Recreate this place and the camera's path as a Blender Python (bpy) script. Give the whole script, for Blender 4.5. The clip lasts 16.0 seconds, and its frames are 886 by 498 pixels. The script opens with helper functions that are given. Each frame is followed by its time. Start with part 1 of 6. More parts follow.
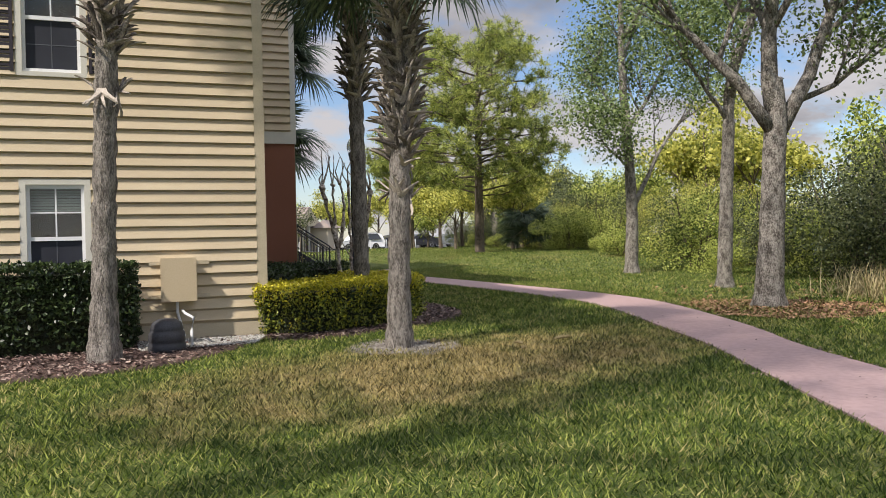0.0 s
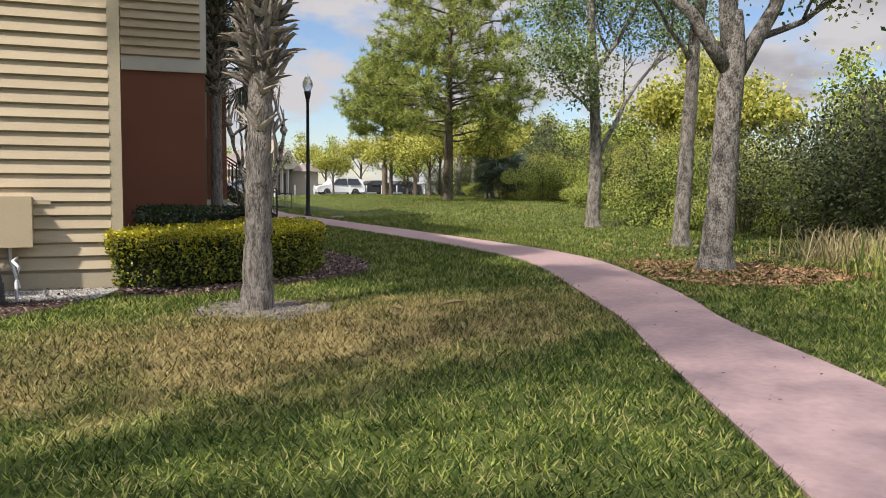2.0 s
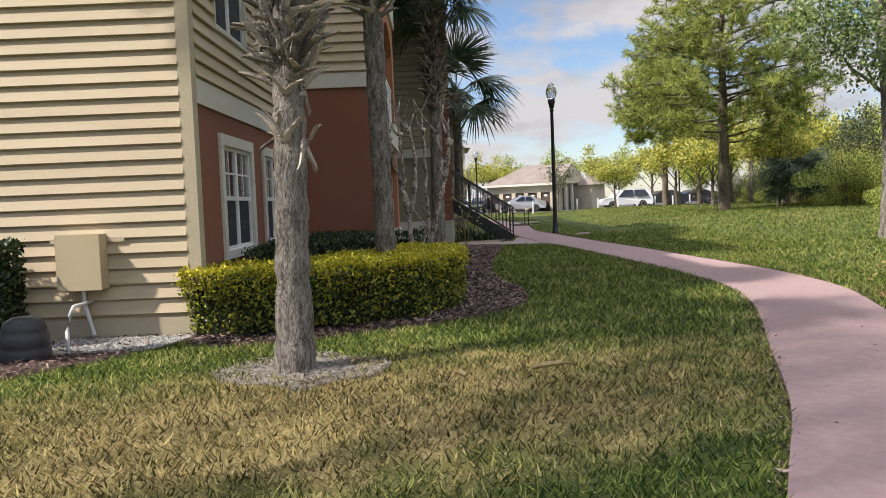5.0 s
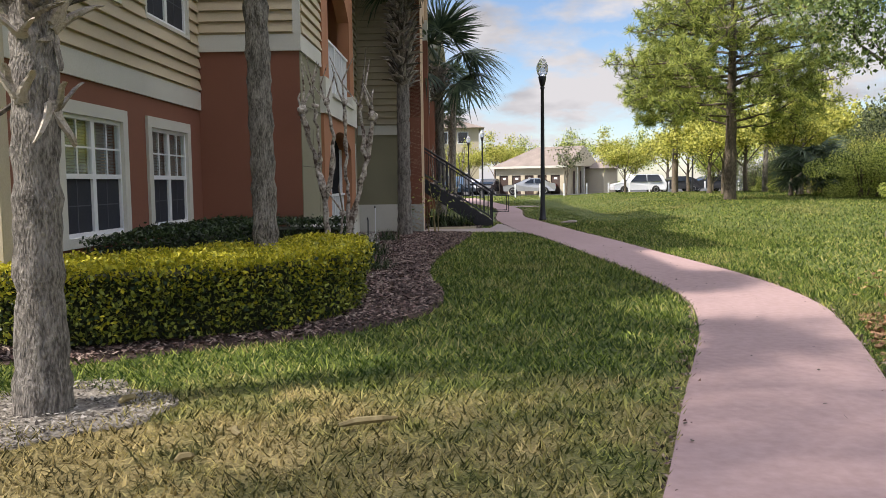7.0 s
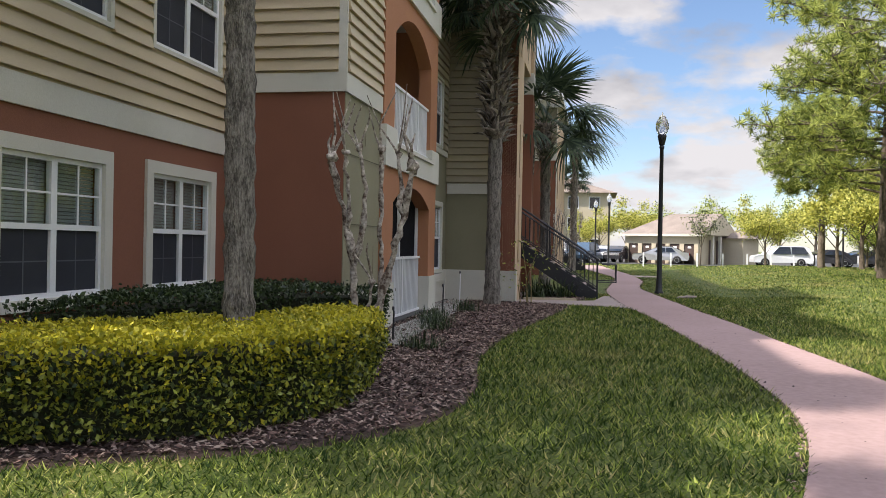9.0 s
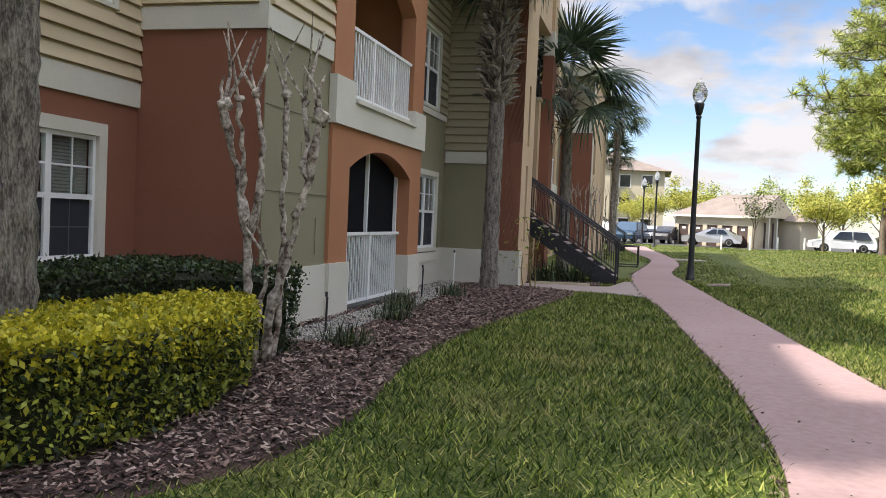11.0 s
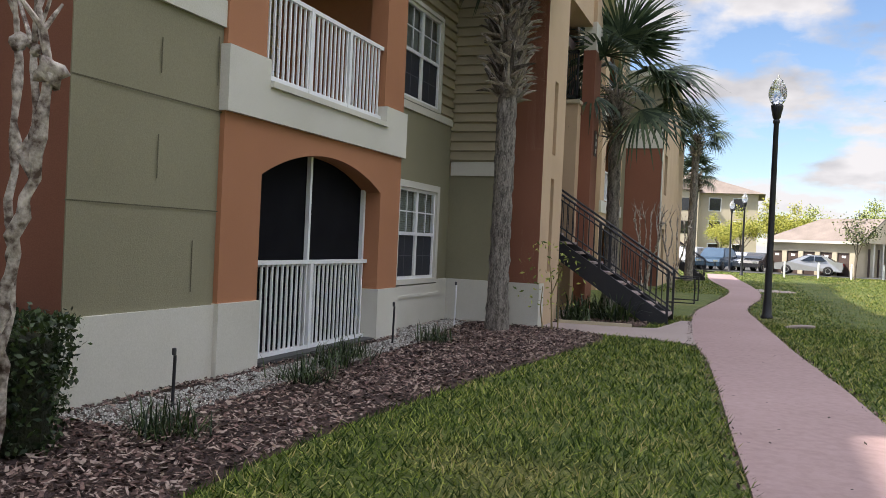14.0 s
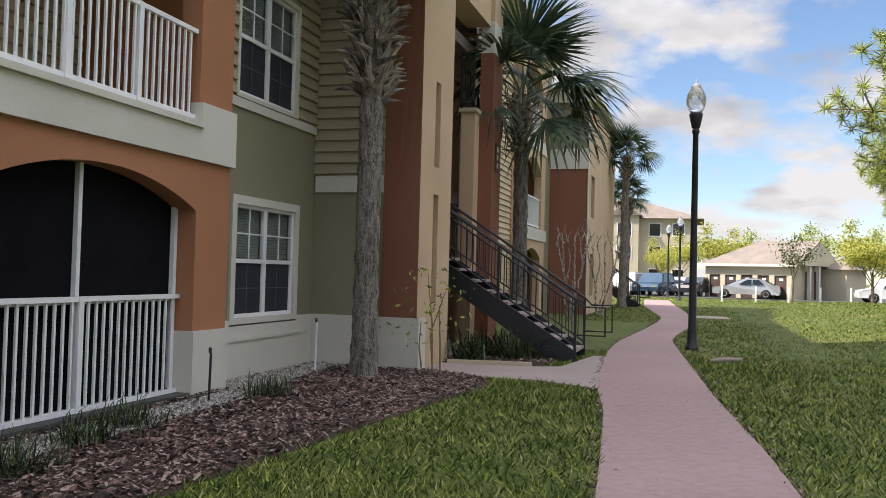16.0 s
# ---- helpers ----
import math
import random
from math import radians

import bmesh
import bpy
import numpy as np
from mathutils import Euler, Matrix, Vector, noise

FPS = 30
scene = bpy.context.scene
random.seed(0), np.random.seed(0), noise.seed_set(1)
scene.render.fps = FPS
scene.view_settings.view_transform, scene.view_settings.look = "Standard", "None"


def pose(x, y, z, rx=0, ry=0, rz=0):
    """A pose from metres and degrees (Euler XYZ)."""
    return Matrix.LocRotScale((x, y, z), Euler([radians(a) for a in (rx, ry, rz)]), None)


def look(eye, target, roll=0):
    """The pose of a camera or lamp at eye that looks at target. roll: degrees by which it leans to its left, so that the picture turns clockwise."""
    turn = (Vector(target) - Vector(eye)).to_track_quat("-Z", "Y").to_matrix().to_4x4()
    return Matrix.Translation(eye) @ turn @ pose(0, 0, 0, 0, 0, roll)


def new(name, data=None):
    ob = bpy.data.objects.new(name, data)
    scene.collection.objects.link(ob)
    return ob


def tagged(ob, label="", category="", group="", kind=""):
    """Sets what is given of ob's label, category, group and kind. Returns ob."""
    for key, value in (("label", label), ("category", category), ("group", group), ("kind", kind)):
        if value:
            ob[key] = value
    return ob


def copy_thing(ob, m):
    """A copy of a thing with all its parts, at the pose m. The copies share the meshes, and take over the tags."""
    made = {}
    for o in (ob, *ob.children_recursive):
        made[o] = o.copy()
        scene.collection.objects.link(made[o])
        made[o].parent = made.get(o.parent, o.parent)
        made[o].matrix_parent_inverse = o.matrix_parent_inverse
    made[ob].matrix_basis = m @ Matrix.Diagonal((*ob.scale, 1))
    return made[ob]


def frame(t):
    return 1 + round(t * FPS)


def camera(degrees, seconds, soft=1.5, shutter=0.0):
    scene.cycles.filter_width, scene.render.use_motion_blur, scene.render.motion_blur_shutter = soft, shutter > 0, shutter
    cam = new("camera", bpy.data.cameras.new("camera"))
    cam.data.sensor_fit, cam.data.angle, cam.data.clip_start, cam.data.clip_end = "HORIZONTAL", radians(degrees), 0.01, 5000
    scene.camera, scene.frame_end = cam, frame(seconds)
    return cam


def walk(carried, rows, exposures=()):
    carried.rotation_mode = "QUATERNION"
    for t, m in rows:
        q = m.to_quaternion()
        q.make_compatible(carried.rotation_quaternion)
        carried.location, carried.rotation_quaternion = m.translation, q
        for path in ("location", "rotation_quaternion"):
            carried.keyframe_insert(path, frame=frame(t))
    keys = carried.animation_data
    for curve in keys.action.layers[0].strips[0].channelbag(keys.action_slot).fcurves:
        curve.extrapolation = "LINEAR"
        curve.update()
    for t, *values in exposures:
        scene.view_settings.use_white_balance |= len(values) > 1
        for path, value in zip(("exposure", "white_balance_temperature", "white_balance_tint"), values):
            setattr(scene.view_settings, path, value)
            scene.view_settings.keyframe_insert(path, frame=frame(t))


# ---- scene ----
cam = camera(55.9, 16.0, soft=0.6)
METRES, EYE, TILT, LEAN, TURN = 17.9, 1.5, -0.96, -0.36, -20.7
ROWS = [
    (0.0, 0.0, 0.0, 0.0, 0.0, 0.08, 1.53),
    (0.5, 0.0173, 0.0207, -0.0014, -2.43, -0.9, 1.59),
    (1.0, 0.0358, 0.043, -0.0014, -1.9, -2.6, 0.96),
    (1.5, 0.0544, 0.0658, -0.0003, -3.74, -1.82, 1.7),
    (2.0, 0.0723, 0.0875, -0.001, -0.36, -3.5, -0.09),
    (2.5, 0.0884, 0.1131, -0.0002, 3.03, -1.88, 0.23),
    (3.0, 0.108, 0.1365, -0.0017, 8.09, -3.97, -0.1),
    (3.5, 0.1212, 0.1631, -0.0013, 7.94, -4.3, -0.2),
    (4.0, 0.135, 0.1875, -0.0009, 12.51, -2.22, 1.12),
    (6.5, 0.1945, 0.3267, 0.0045, 23.2, -2.64, 2.14),
    (7.0, 0.1981, 0.3577, 0.0052, 21.98, -3.56, 0.74),
    (7.5, 0.1997, 0.3891, 0.0062, 28.52, 0.21, 0.56),
    (8.0, 0.2012, 0.4211, 0.0076, 30.36, 1.18, -2.19),
    (8.5, 0.2006, 0.4544, 0.0077, 28.51, 0.98, 0.6),
    (9.0, 0.2002, 0.4856, 0.0083, 31.2, 0.72, -1.32),
    (9.5, 0.1981, 0.5202, 0.0106, 29.78, 1.25, -0.36),
    (10.0, 0.2007, 0.5508, 0.0105, 31.72, -0.66, -1.01),
    (12.5, 0.1878, 0.7122, 0.0145, 36.04, -0.95, -3.39),
    (13.0, 0.1849, 0.7391, 0.0151, 35.34, 0.69, -1.8),
    (13.5, 0.179, 0.7682, 0.0161, 42.24, 0.48, -3.09),
    (14.0, 0.1651, 0.8027, 0.0181, 41.13, 0.36, -2.97),
    (14.5, 0.1605, 0.8343, 0.0185, 39.88, 1.32, -3.39),
    (15.0, 0.1509, 0.8683, 0.0181, 38.12, 0.43, -4.15),
    (15.5, 0.149, 0.9013, 0.0201, 36.79, 1.97, -1.37),
    (16.0, 0.1396, 0.9339, 0.0207, 37.68, 2.57, -1.84),
]
walk(cam, [(t, pose(0, 0, EYE, TILT, LEAN, TURN) @ pose(METRES * x, METRES * y, METRES * z, 90 + pitch, roll, yaw)) for t, x, y, z, yaw, pitch, roll in ROWS], [(0.0, 0.56, 6350, 15.5), (4.0, 0.68, 6350, 15.5), (9.0, 0.98, 6350, 15), (12.5, 1.18, 6350, 14.5), (16.0, 1.04, 6400, 14)])

# ---- light ----
sun = new("sun", bpy.data.lights.new("sun", "SUN"))
sun.data.energy, sun.data.angle, sun.data.color = 4.1, radians(1.2), (1.0, 0.93, 0.80)
sun.matrix_world = look((-24, -11, 30), (0, 0, 0))

world = bpy.data.worlds.new("sky")
scene.world = world
world.use_nodes = True
nt = world.node_tree
nt.nodes.clear()
out = nt.nodes.new("ShaderNodeOutputWorld")
sky = nt.nodes.new("ShaderNodeTexSky")
sky.sky_type, sky.sun_disc = "NISHITA", False
sky.sun_elevation, sky.sun_rotation = radians(48.7), radians(245)
sky.dust_density, sky.ozone_density = 0.3, 3.0
bg_sky = nt.nodes.new("ShaderNodeBackground")
bg_sky.inputs[1].default_value = 0.085
nt.links.new(sky.outputs[0], bg_sky.inputs[0])
# broken cumulus: noise on the direction, flattened towards the horizon
tc = nt.nodes.new("ShaderNodeTexCoord")
sep = nt.nodes.new("ShaderNodeSeparateXYZ")
nt.links.new(tc.outputs["Generated"], sep.inputs[0])
up = nt.nodes.new("ShaderNodeMath"); up.operation = "ADD"; up.inputs[1].default_value = 0.30
nt.links.new(sep.outputs[2], up.inputs[0])
mx = nt.nodes.new("ShaderNodeMath"); mx.operation = "MAXIMUM"; mx.inputs[1].default_value = 0.05
nt.links.new(up.outputs[0], mx.inputs[0])
comb = nt.nodes.new("ShaderNodeCombineXYZ")
for i in (0, 1):
    d = nt.nodes.new("ShaderNodeMath"); d.operation = "DIVIDE"
    nt.links.new(sep.outputs[i], d.inputs[0]); nt.links.new(mx.outputs[0], d.inputs[1])
    nt.links.new(d.outputs[0], comb.inputs[i])
cl = nt.nodes.new("ShaderNodeTexNoise")
cl.inputs["Scale"].default_value, cl.inputs["Detail"].default_value, cl.inputs["Roughness"].default_value = 2.3, 9, 0.56
nt.links.new(comb.outputs[0], cl.inputs["Vector"])
cr = nt.nodes.new("ShaderNodeValToRGB")
cr.color_ramp.elements[0].position, cr.color_ramp.elements[1].position = 0.44, 0.55
nt.links.new(cl.outputs["Fac"], cr.inputs[0])
# sunlit flanks low over the horizon, grey undersides overhead
cl2 = nt.nodes.new("ShaderNodeTexNoise")
cl2.inputs["Scale"].default_value, cl2.inputs["Detail"].default_value = 3.2, 6
nt.links.new(comb.outputs[0], cl2.inputs["Vector"])
under = nt.nodes.new("ShaderNodeMath"); under.operation = "MULTIPLY_ADD"; under.inputs[1].default_value = 0.85
nt.links.new(sep.outputs[2], under.inputs[0]); nt.links.new(cl2.outputs["Fac"], under.inputs[2])
cc = nt.nodes.new("ShaderNodeValToRGB")
cc.color_ramp.elements[0].position, cc.color_ramp.elements[0].color = 0.58, (0.97, 0.95, 0.93, 1)
cc.color_ramp.elements[1].position, cc.color_ramp.elements[1].color = 0.86, (0.49, 0.495, 0.52, 1)
nt.links.new(under.outputs[0], cc.inputs[0])
bg_cl = nt.nodes.new("ShaderNodeBackground")
sq = nt.nodes.new("ShaderNodeMath"); sq.operation = "SUBTRACT"; sq.inputs[1].default_value = 0.28; sq.use_clamp = True
nt.links.new(sep.outputs[2], sq.inputs[0])
zen = nt.nodes.new("ShaderNodeMath"); zen.operation = "MULTIPLY_ADD"
zen.inputs[1].default_value, zen.inputs[2].default_value = 5.2, 0.44
nt.links.new(sq.outputs[0], zen.inputs[0]); nt.links.new(zen.outputs[0], bg_cl.inputs[1])
nt.links.new(cc.outputs[0], bg_cl.inputs[0])
ms = nt.nodes.new("ShaderNodeMixShader")
nt.links.new(cr.outputs[0], ms.inputs[0]); nt.links.new(bg_sky.outputs[0], ms.inputs[1]); nt.links.new(bg_cl.outputs[0], ms.inputs[2])
nt.links.new(ms.outputs[0], out.inputs[0])

# ---- materials ----
def surface(name, c1, c2, rough=0.7, scale=3.0, fine=60.0, bump=0.15, metal=0.0, spec=0.4, island=0.0, obrand=0.0, trans=0.0, c3=None, dist=0.01, stretch=(1, 1, 1), tight=False):
    """Two colours mixed by noise at two scales in world metres, with a fine bump."""
    m = bpy.data.materials.new(name)
    m.use_nodes = True
    n, l = m.node_tree.nodes, m.node_tree.links
    b = n["Principled BSDF"]
    b.inputs["Roughness"].default_value, b.inputs["Metallic"].default_value = rough, metal
    b.inputs["Specular IOR Level"].default_value = spec
    geo = n.new("ShaderNodeNewGeometry")
    mp = n.new("ShaderNodeMapping"); mp.inputs["Scale"].default_value = stretch
    l.new(geo.outputs["Position"], mp.inputs[0])
    a, f = n.new("ShaderNodeTexNoise"), n.new("ShaderNodeTexNoise")
    for t, s in ((a, scale), (f, fine)):
        t.inputs["Scale"].default_value, t.inputs["Detail"].default_value = s, 5
        l.new(mp.outputs[0], t.inputs["Vector"])
    add = n.new("ShaderNodeMath"); add.operation = "MULTIPLY_ADD"
    add.inputs[1].default_value, add.inputs[2].default_value = 0.55, 0.0
    l.new(f.outputs["Fac"], add.inputs[0])
    add2 = n.new("ShaderNodeMath"); add2.operation = "MULTIPLY_ADD"; add2.inputs[1].default_value = 0.55
    l.new(a.outputs["Fac"], add2.inputs[0]); l.new(add.outputs[0], add2.inputs[2])
    last = add2
    if island or obrand:
        r = n.new("ShaderNodeMath"); r.operation = "MULTIPLY_ADD"
        r.inputs[1].default_value = island or obrand
        l.new(geo.outputs["Random Per Island"] if island else n.new("ShaderNodeObjectInfo").outputs["Random"], r.inputs[0])
        sh = n.new("ShaderNodeMath"); sh.operation = "SUBTRACT"; sh.inputs[1].default_value = (island or obrand) / 2
        l.new(last.outputs[0], r.inputs[2]); l.new(r.outputs[0], sh.inputs[0])
        last = sh
    ramp = n.new("ShaderNodeValToRGB")
    e = ramp.color_ramp.elements
    e[0].position, e[0].color, e[1].position, e[1].color = 0.36, (*c1, 1), 0.72, (*c2, 1)
    if tight:
        e[0].position, e[1].position = 0.44, 0.66
    if c3:
        k = e.new(0.72 if tight else 0.86); k.color = (*c3, 1)
    l.new(last.outputs[0], ramp.inputs[0]); l.new(ramp.outputs[0], b.inputs["Base Color"])
    if bump:
        bp = n.new("ShaderNodeBump"); bp.inputs["Strength"].default_value, bp.inputs["Distance"].default_value = bump, dist
        l.new(f.outputs["Fac"], bp.inputs["Height"]); l.new(bp.outputs[0], b.inputs["Normal"])
    if trans:
        tr = n.new("ShaderNodeBsdfTranslucent"); l.new(ramp.outputs[0], tr.inputs[0])
        mix = n.new("ShaderNodeMixShader"); mix.inputs[0].default_value = trans
        l.new(b.outputs[0], mix.inputs[1]); l.new(tr.outputs[0], mix.inputs[2])
        l.new(mix.outputs[0], n["Material Output"].inputs[0])
    return m

def glass_mat(name, tint=(0.9, 0.95, 0.95)):
    m = bpy.data.materials.new(name); m.use_nodes = True
    b = m.node_tree.nodes["Principled BSDF"]
    b.inputs["Base Color"].default_value = (*tint, 1)
    b.inputs["Transmission Weight"].default_value, b.inputs["Roughness"].default_value, b.inputs["IOR"].default_value = 1.0, 0.02, 1.45
    return m

SIDING = surface("siding", (0.46, 0.375, 0.25), (0.56, 0.465, 0.315), 0.62, 0.7, 40, 0.12, obrand=0.18, stretch=(1, 1, 6))
# same boards as SIDING in a darker tone, for the two recess walls
SIDING_DARK = surface("siding darker", (0.31, 0.265, 0.18), (0.39, 0.335, 0.225), 0.62, 0.7, 40, 0.12, obrand=0.15, stretch=(1, 1, 6))
RED = surface("red stucco", (0.195, 0.079, 0.048), (0.255, 0.106, 0.065), 0.9, 0.6, 90, 0.35, dist=0.006)
ORANGE = surface("orange stucco", (0.34, 0.15, 0.075), (0.43, 0.20, 0.105), 0.9, 0.6, 90, 0.35, dist=0.006)
OLIVE = surface("olive stucco", (0.195, 0.178, 0.115), (0.26, 0.24, 0.155), 0.9, 0.7, 90, 0.4, dist=0.006)
OLIVE_D = surface("grimy stucco joint", (0.075, 0.068, 0.04), (0.12, 0.11, 0.07), 0.95, 4, 60, 0.3)
TAN = surface("tan stucco", (0.47, 0.335, 0.215), (0.58, 0.43, 0.285), 0.9, 0.9, 90, 0.35, dist=0.006)
CREAM = surface("cream paint", (0.52, 0.50, 0.43), (0.64, 0.62, 0.55), 0.75, 0.9, 80, 0.2, dist=0.004)
TRIM = surface("tan trim", (0.42, 0.36, 0.25), (0.52, 0.45, 0.32), 0.7, 1.2, 50, 0.15)
WHITE = surface("white vinyl", (0.72, 0.73, 0.74), (0.82, 0.82, 0.82), 0.4, 2.0, 60, 0.04)
BLACK = surface("black paint", (0.012, 0.012, 0.016), (0.03, 0.03, 0.035), 0.45, 2.0, 90, 0.15)
SHUTTER = surface("dark shutter", (0.018, 0.014, 0.02), (0.035, 0.028, 0.036), 0.5, 2.0, 60, 0.05)
HALF_SCREEN = surface("half screen", (0.022, 0.024, 0.033), (0.034, 0.037, 0.048), 0.6, 3.0, 300, 0.1, spec=0.25)
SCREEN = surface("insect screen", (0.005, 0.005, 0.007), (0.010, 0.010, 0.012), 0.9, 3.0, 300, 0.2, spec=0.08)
# the screen's dimming of the white lower bars is put into this grey
BAR_DIM = surface("bar with screen dimming", (0.07, 0.075, 0.09), (0.10, 0.105, 0.12), 0.7, 3.0, 60, 0)
BLIND = surface("blind", (0.20, 0.22, 0.20), (0.29, 0.32, 0.29), 0.7, 3.0, 60, 0.05)
GLASS = glass_mat("window glass")
# the dimness of unlit rooms is put into this colour
DARKROOM = surface("room shade", (0.10, 0.09, 0.08), (0.16, 0.15, 0.13), 0.9, 1, 30, 0)
PATH = surface("pink concrete", (0.255, 0.172, 0.163), (0.345, 0.24, 0.23), 0.85, 0.35, 14, 0.25, c3=(0.39, 0.285, 0.27), dist=0.004)
CONC = surface("grey concrete", (0.28, 0.225, 0.205), (0.37, 0.30, 0.275), 0.85, 0.8, 40, 0.25, dist=0.004)
ASPHALT = surface("asphalt", (0.05, 0.05, 0.05), (0.09, 0.088, 0.085), 0.9, 0.5, 60, 0.3)
MULCH_BASE = surface("mulch bed", (0.045, 0.028, 0.022), (0.10, 0.062, 0.05), 0.95, 2.0, 40, 0.8, dist=0.03)
CHIP = surface("bark chip", (0.035, 0.020, 0.017), (0.185, 0.112, 0.092), 0.85, 2.0, 30, 0.4, island=0.9, c3=(0.34, 0.26, 0.215))
PEBBLE = surface("pale pebble", (0.17, 0.16, 0.14), (0.50, 0.49, 0.45), 0.85, 3.0, 60, 0.3, island=0.8)
SAND = surface("pale sand", (0.085, 0.072, 0.055), (0.34, 0.305, 0.26), 0.95, 7.0, 70, 0.9, dist=0.03)
SAND_BIT = surface("sand crumb", (0.05, 0.042, 0.035), (0.36, 0.33, 0.29), 0.9, 4.0, 60, 0.2, island=0.9)
PALM_BARK = surface("palm bark", (0.10, 0.088, 0.075), (0.39, 0.35, 0.305), 0.95, 9.0, 40, 1.0, dist=0.06, stretch=(2.2, 2.2, 0.6), tight=True)
PALM_BOOT = surface("palm boot", (0.075, 0.062, 0.052), (0.44, 0.385, 0.325), 0.95, 9.0, 50, 0.9, obrand=0.4, dist=0.02)
PALM_LEAF = surface("palm frond", (0.028, 0.05, 0.03), (0.105, 0.145, 0.075), 0.5, 3.0, 20, 0.1, island=0.5, trans=0.25)
BARK = surface("grey bark", (0.075, 0.064, 0.053), (0.36, 0.33, 0.285), 0.95, 11.0, 48, 1.0, dist=0.06, stretch=(1, 1, 0.55), tight=True)
BARK_D = surface("dark bark", (0.07, 0.055, 0.042), (0.20, 0.16, 0.12), 0.95, 4.0, 26, 1.0, dist=0.03, stretch=(1, 1, 0.4), tight=True)
CRAPE = surface("mottled bark", (0.085, 0.055, 0.04), (0.58, 0.515, 0.445), 0.8, 9.0, 26, 0.8, c3=(0.66, 0.60, 0.53), dist=0.02, tight=True)
LEAF = surface("tree leaf", (0.06, 0.10, 0.03), (0.29, 0.37, 0.13), 0.5, 1.0, 8, 0, island=0.6, trans=0.35)
LEAF_Y = surface("spring leaf", (0.19, 0.22, 0.035), (0.65, 0.62, 0.15), 0.5, 0.6, 8, 0, island=0.8, trans=0.5)
NEEDLE = surface("pine needle", (0.10, 0.145, 0.033), (0.52, 0.56, 0.14), 0.55, 0.5, 8, 0, island=0.7, trans=0.45)
BUSH = surface("bush leaf", (0.085, 0.13, 0.022), (0.58, 0.62, 0.155), 0.5, 0.35, 5, 0, island=0.9, trans=0.5)
BUSH_D = surface("dark bush leaf", (0.03, 0.045, 0.018), (0.19, 0.215, 0.085), 0.5, 0.6, 5, 0, island=0.9, trans=0.35)
HEDGE_D = surface("dark hedge leaf", (0.014, 0.028, 0.010), (0.055, 0.085, 0.025), 0.4, 3.0, 12, 0, island=0.7, trans=0.15)
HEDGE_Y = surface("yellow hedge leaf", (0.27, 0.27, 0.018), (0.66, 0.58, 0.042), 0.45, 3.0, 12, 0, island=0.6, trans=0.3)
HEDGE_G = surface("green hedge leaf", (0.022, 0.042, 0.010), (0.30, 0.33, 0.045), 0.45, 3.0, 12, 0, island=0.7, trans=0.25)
# near-black green: the shade between the leaves is put into this colour
HEDGE_CORE = surface("hedge inner shade", (0.010, 0.013, 0.006), (0.03, 0.034, 0.014), 0.95, 5, 40, 0.8, dist=0.03)
TWIG = surface("twig", (0.03, 0.022, 0.015), (0.07, 0.055, 0.04), 0.9, 5, 40, 0.3)
STRAW = surface("dry reed", (0.24, 0.19, 0.09), (0.46, 0.39, 0.21), 0.8, 3, 20, 0, island=0.6, trans=0.3)
LITTER = surface("dry leaf", (0.14, 0.07, 0.032), (0.40, 0.23, 0.125), 0.8, 4, 20, 0, island=0.7)
ROOF = surface("shingle", (0.16, 0.13, 0.11), (0.26, 0.215, 0.185), 0.9, 1.0, 30, 0.5)
UTIL = surface("beige metal", (0.47, 0.38, 0.24), (0.55, 0.45, 0.30), 0.5, 1.5, 60, 0.05)
DARKGREY = surface("dark plastic", (0.025, 0.025, 0.03), (0.06, 0.06, 0.065), 0.55, 3, 60, 0.2)
CAR_W = surface("white car paint", (0.68, 0.69, 0.70), (0.76, 0.77, 0.78), 0.2, 1, 10, 0, spec=0.6)
CAR_S = surface("silver car paint", (0.42, 0.43, 0.45), (0.52, 0.53, 0.55), 0.25, 1, 10, 0, metal=0.5)
CAR_B = surface("blue car paint", (0.03, 0.06, 0.10), (0.05, 0.09, 0.14), 0.2, 1, 10, 0, metal=0.3)
CAR_D = surface("dark car paint", (0.03, 0.03, 0.035), (0.05, 0.05, 0.055), 0.2, 1, 10, 0)
CAR_GLASS = surface("car glass", (0.012, 0.015, 0.018), (0.02, 0.024, 0.028), 0.05, 1, 10, 0, spec=0.8)
RUBBER = surface("rubber", (0.015, 0.015, 0.015), (0.03, 0.03, 0.03), 0.85, 4, 40, 0.2)
RIM = surface("alloy", (0.45, 0.45, 0.46), (0.6, 0.6, 0.6), 0.3, 4, 40, 0, metal=0.9)
REDLIGHT = surface("red lens", (0.35, 0.01, 0.01), (0.45, 0.02, 0.02), 0.2, 4, 40, 0)
GARAGE_DOOR = surface("brown door", (0.05, 0.032, 0.026), (0.09, 0.06, 0.05), 0.6, 2, 40, 0.1)
YELLOW_B = surface("pale yellow stucco", (0.44, 0.38, 0.28), (0.54, 0.48, 0.36), 0.9, 0.5, 20, 0.1)

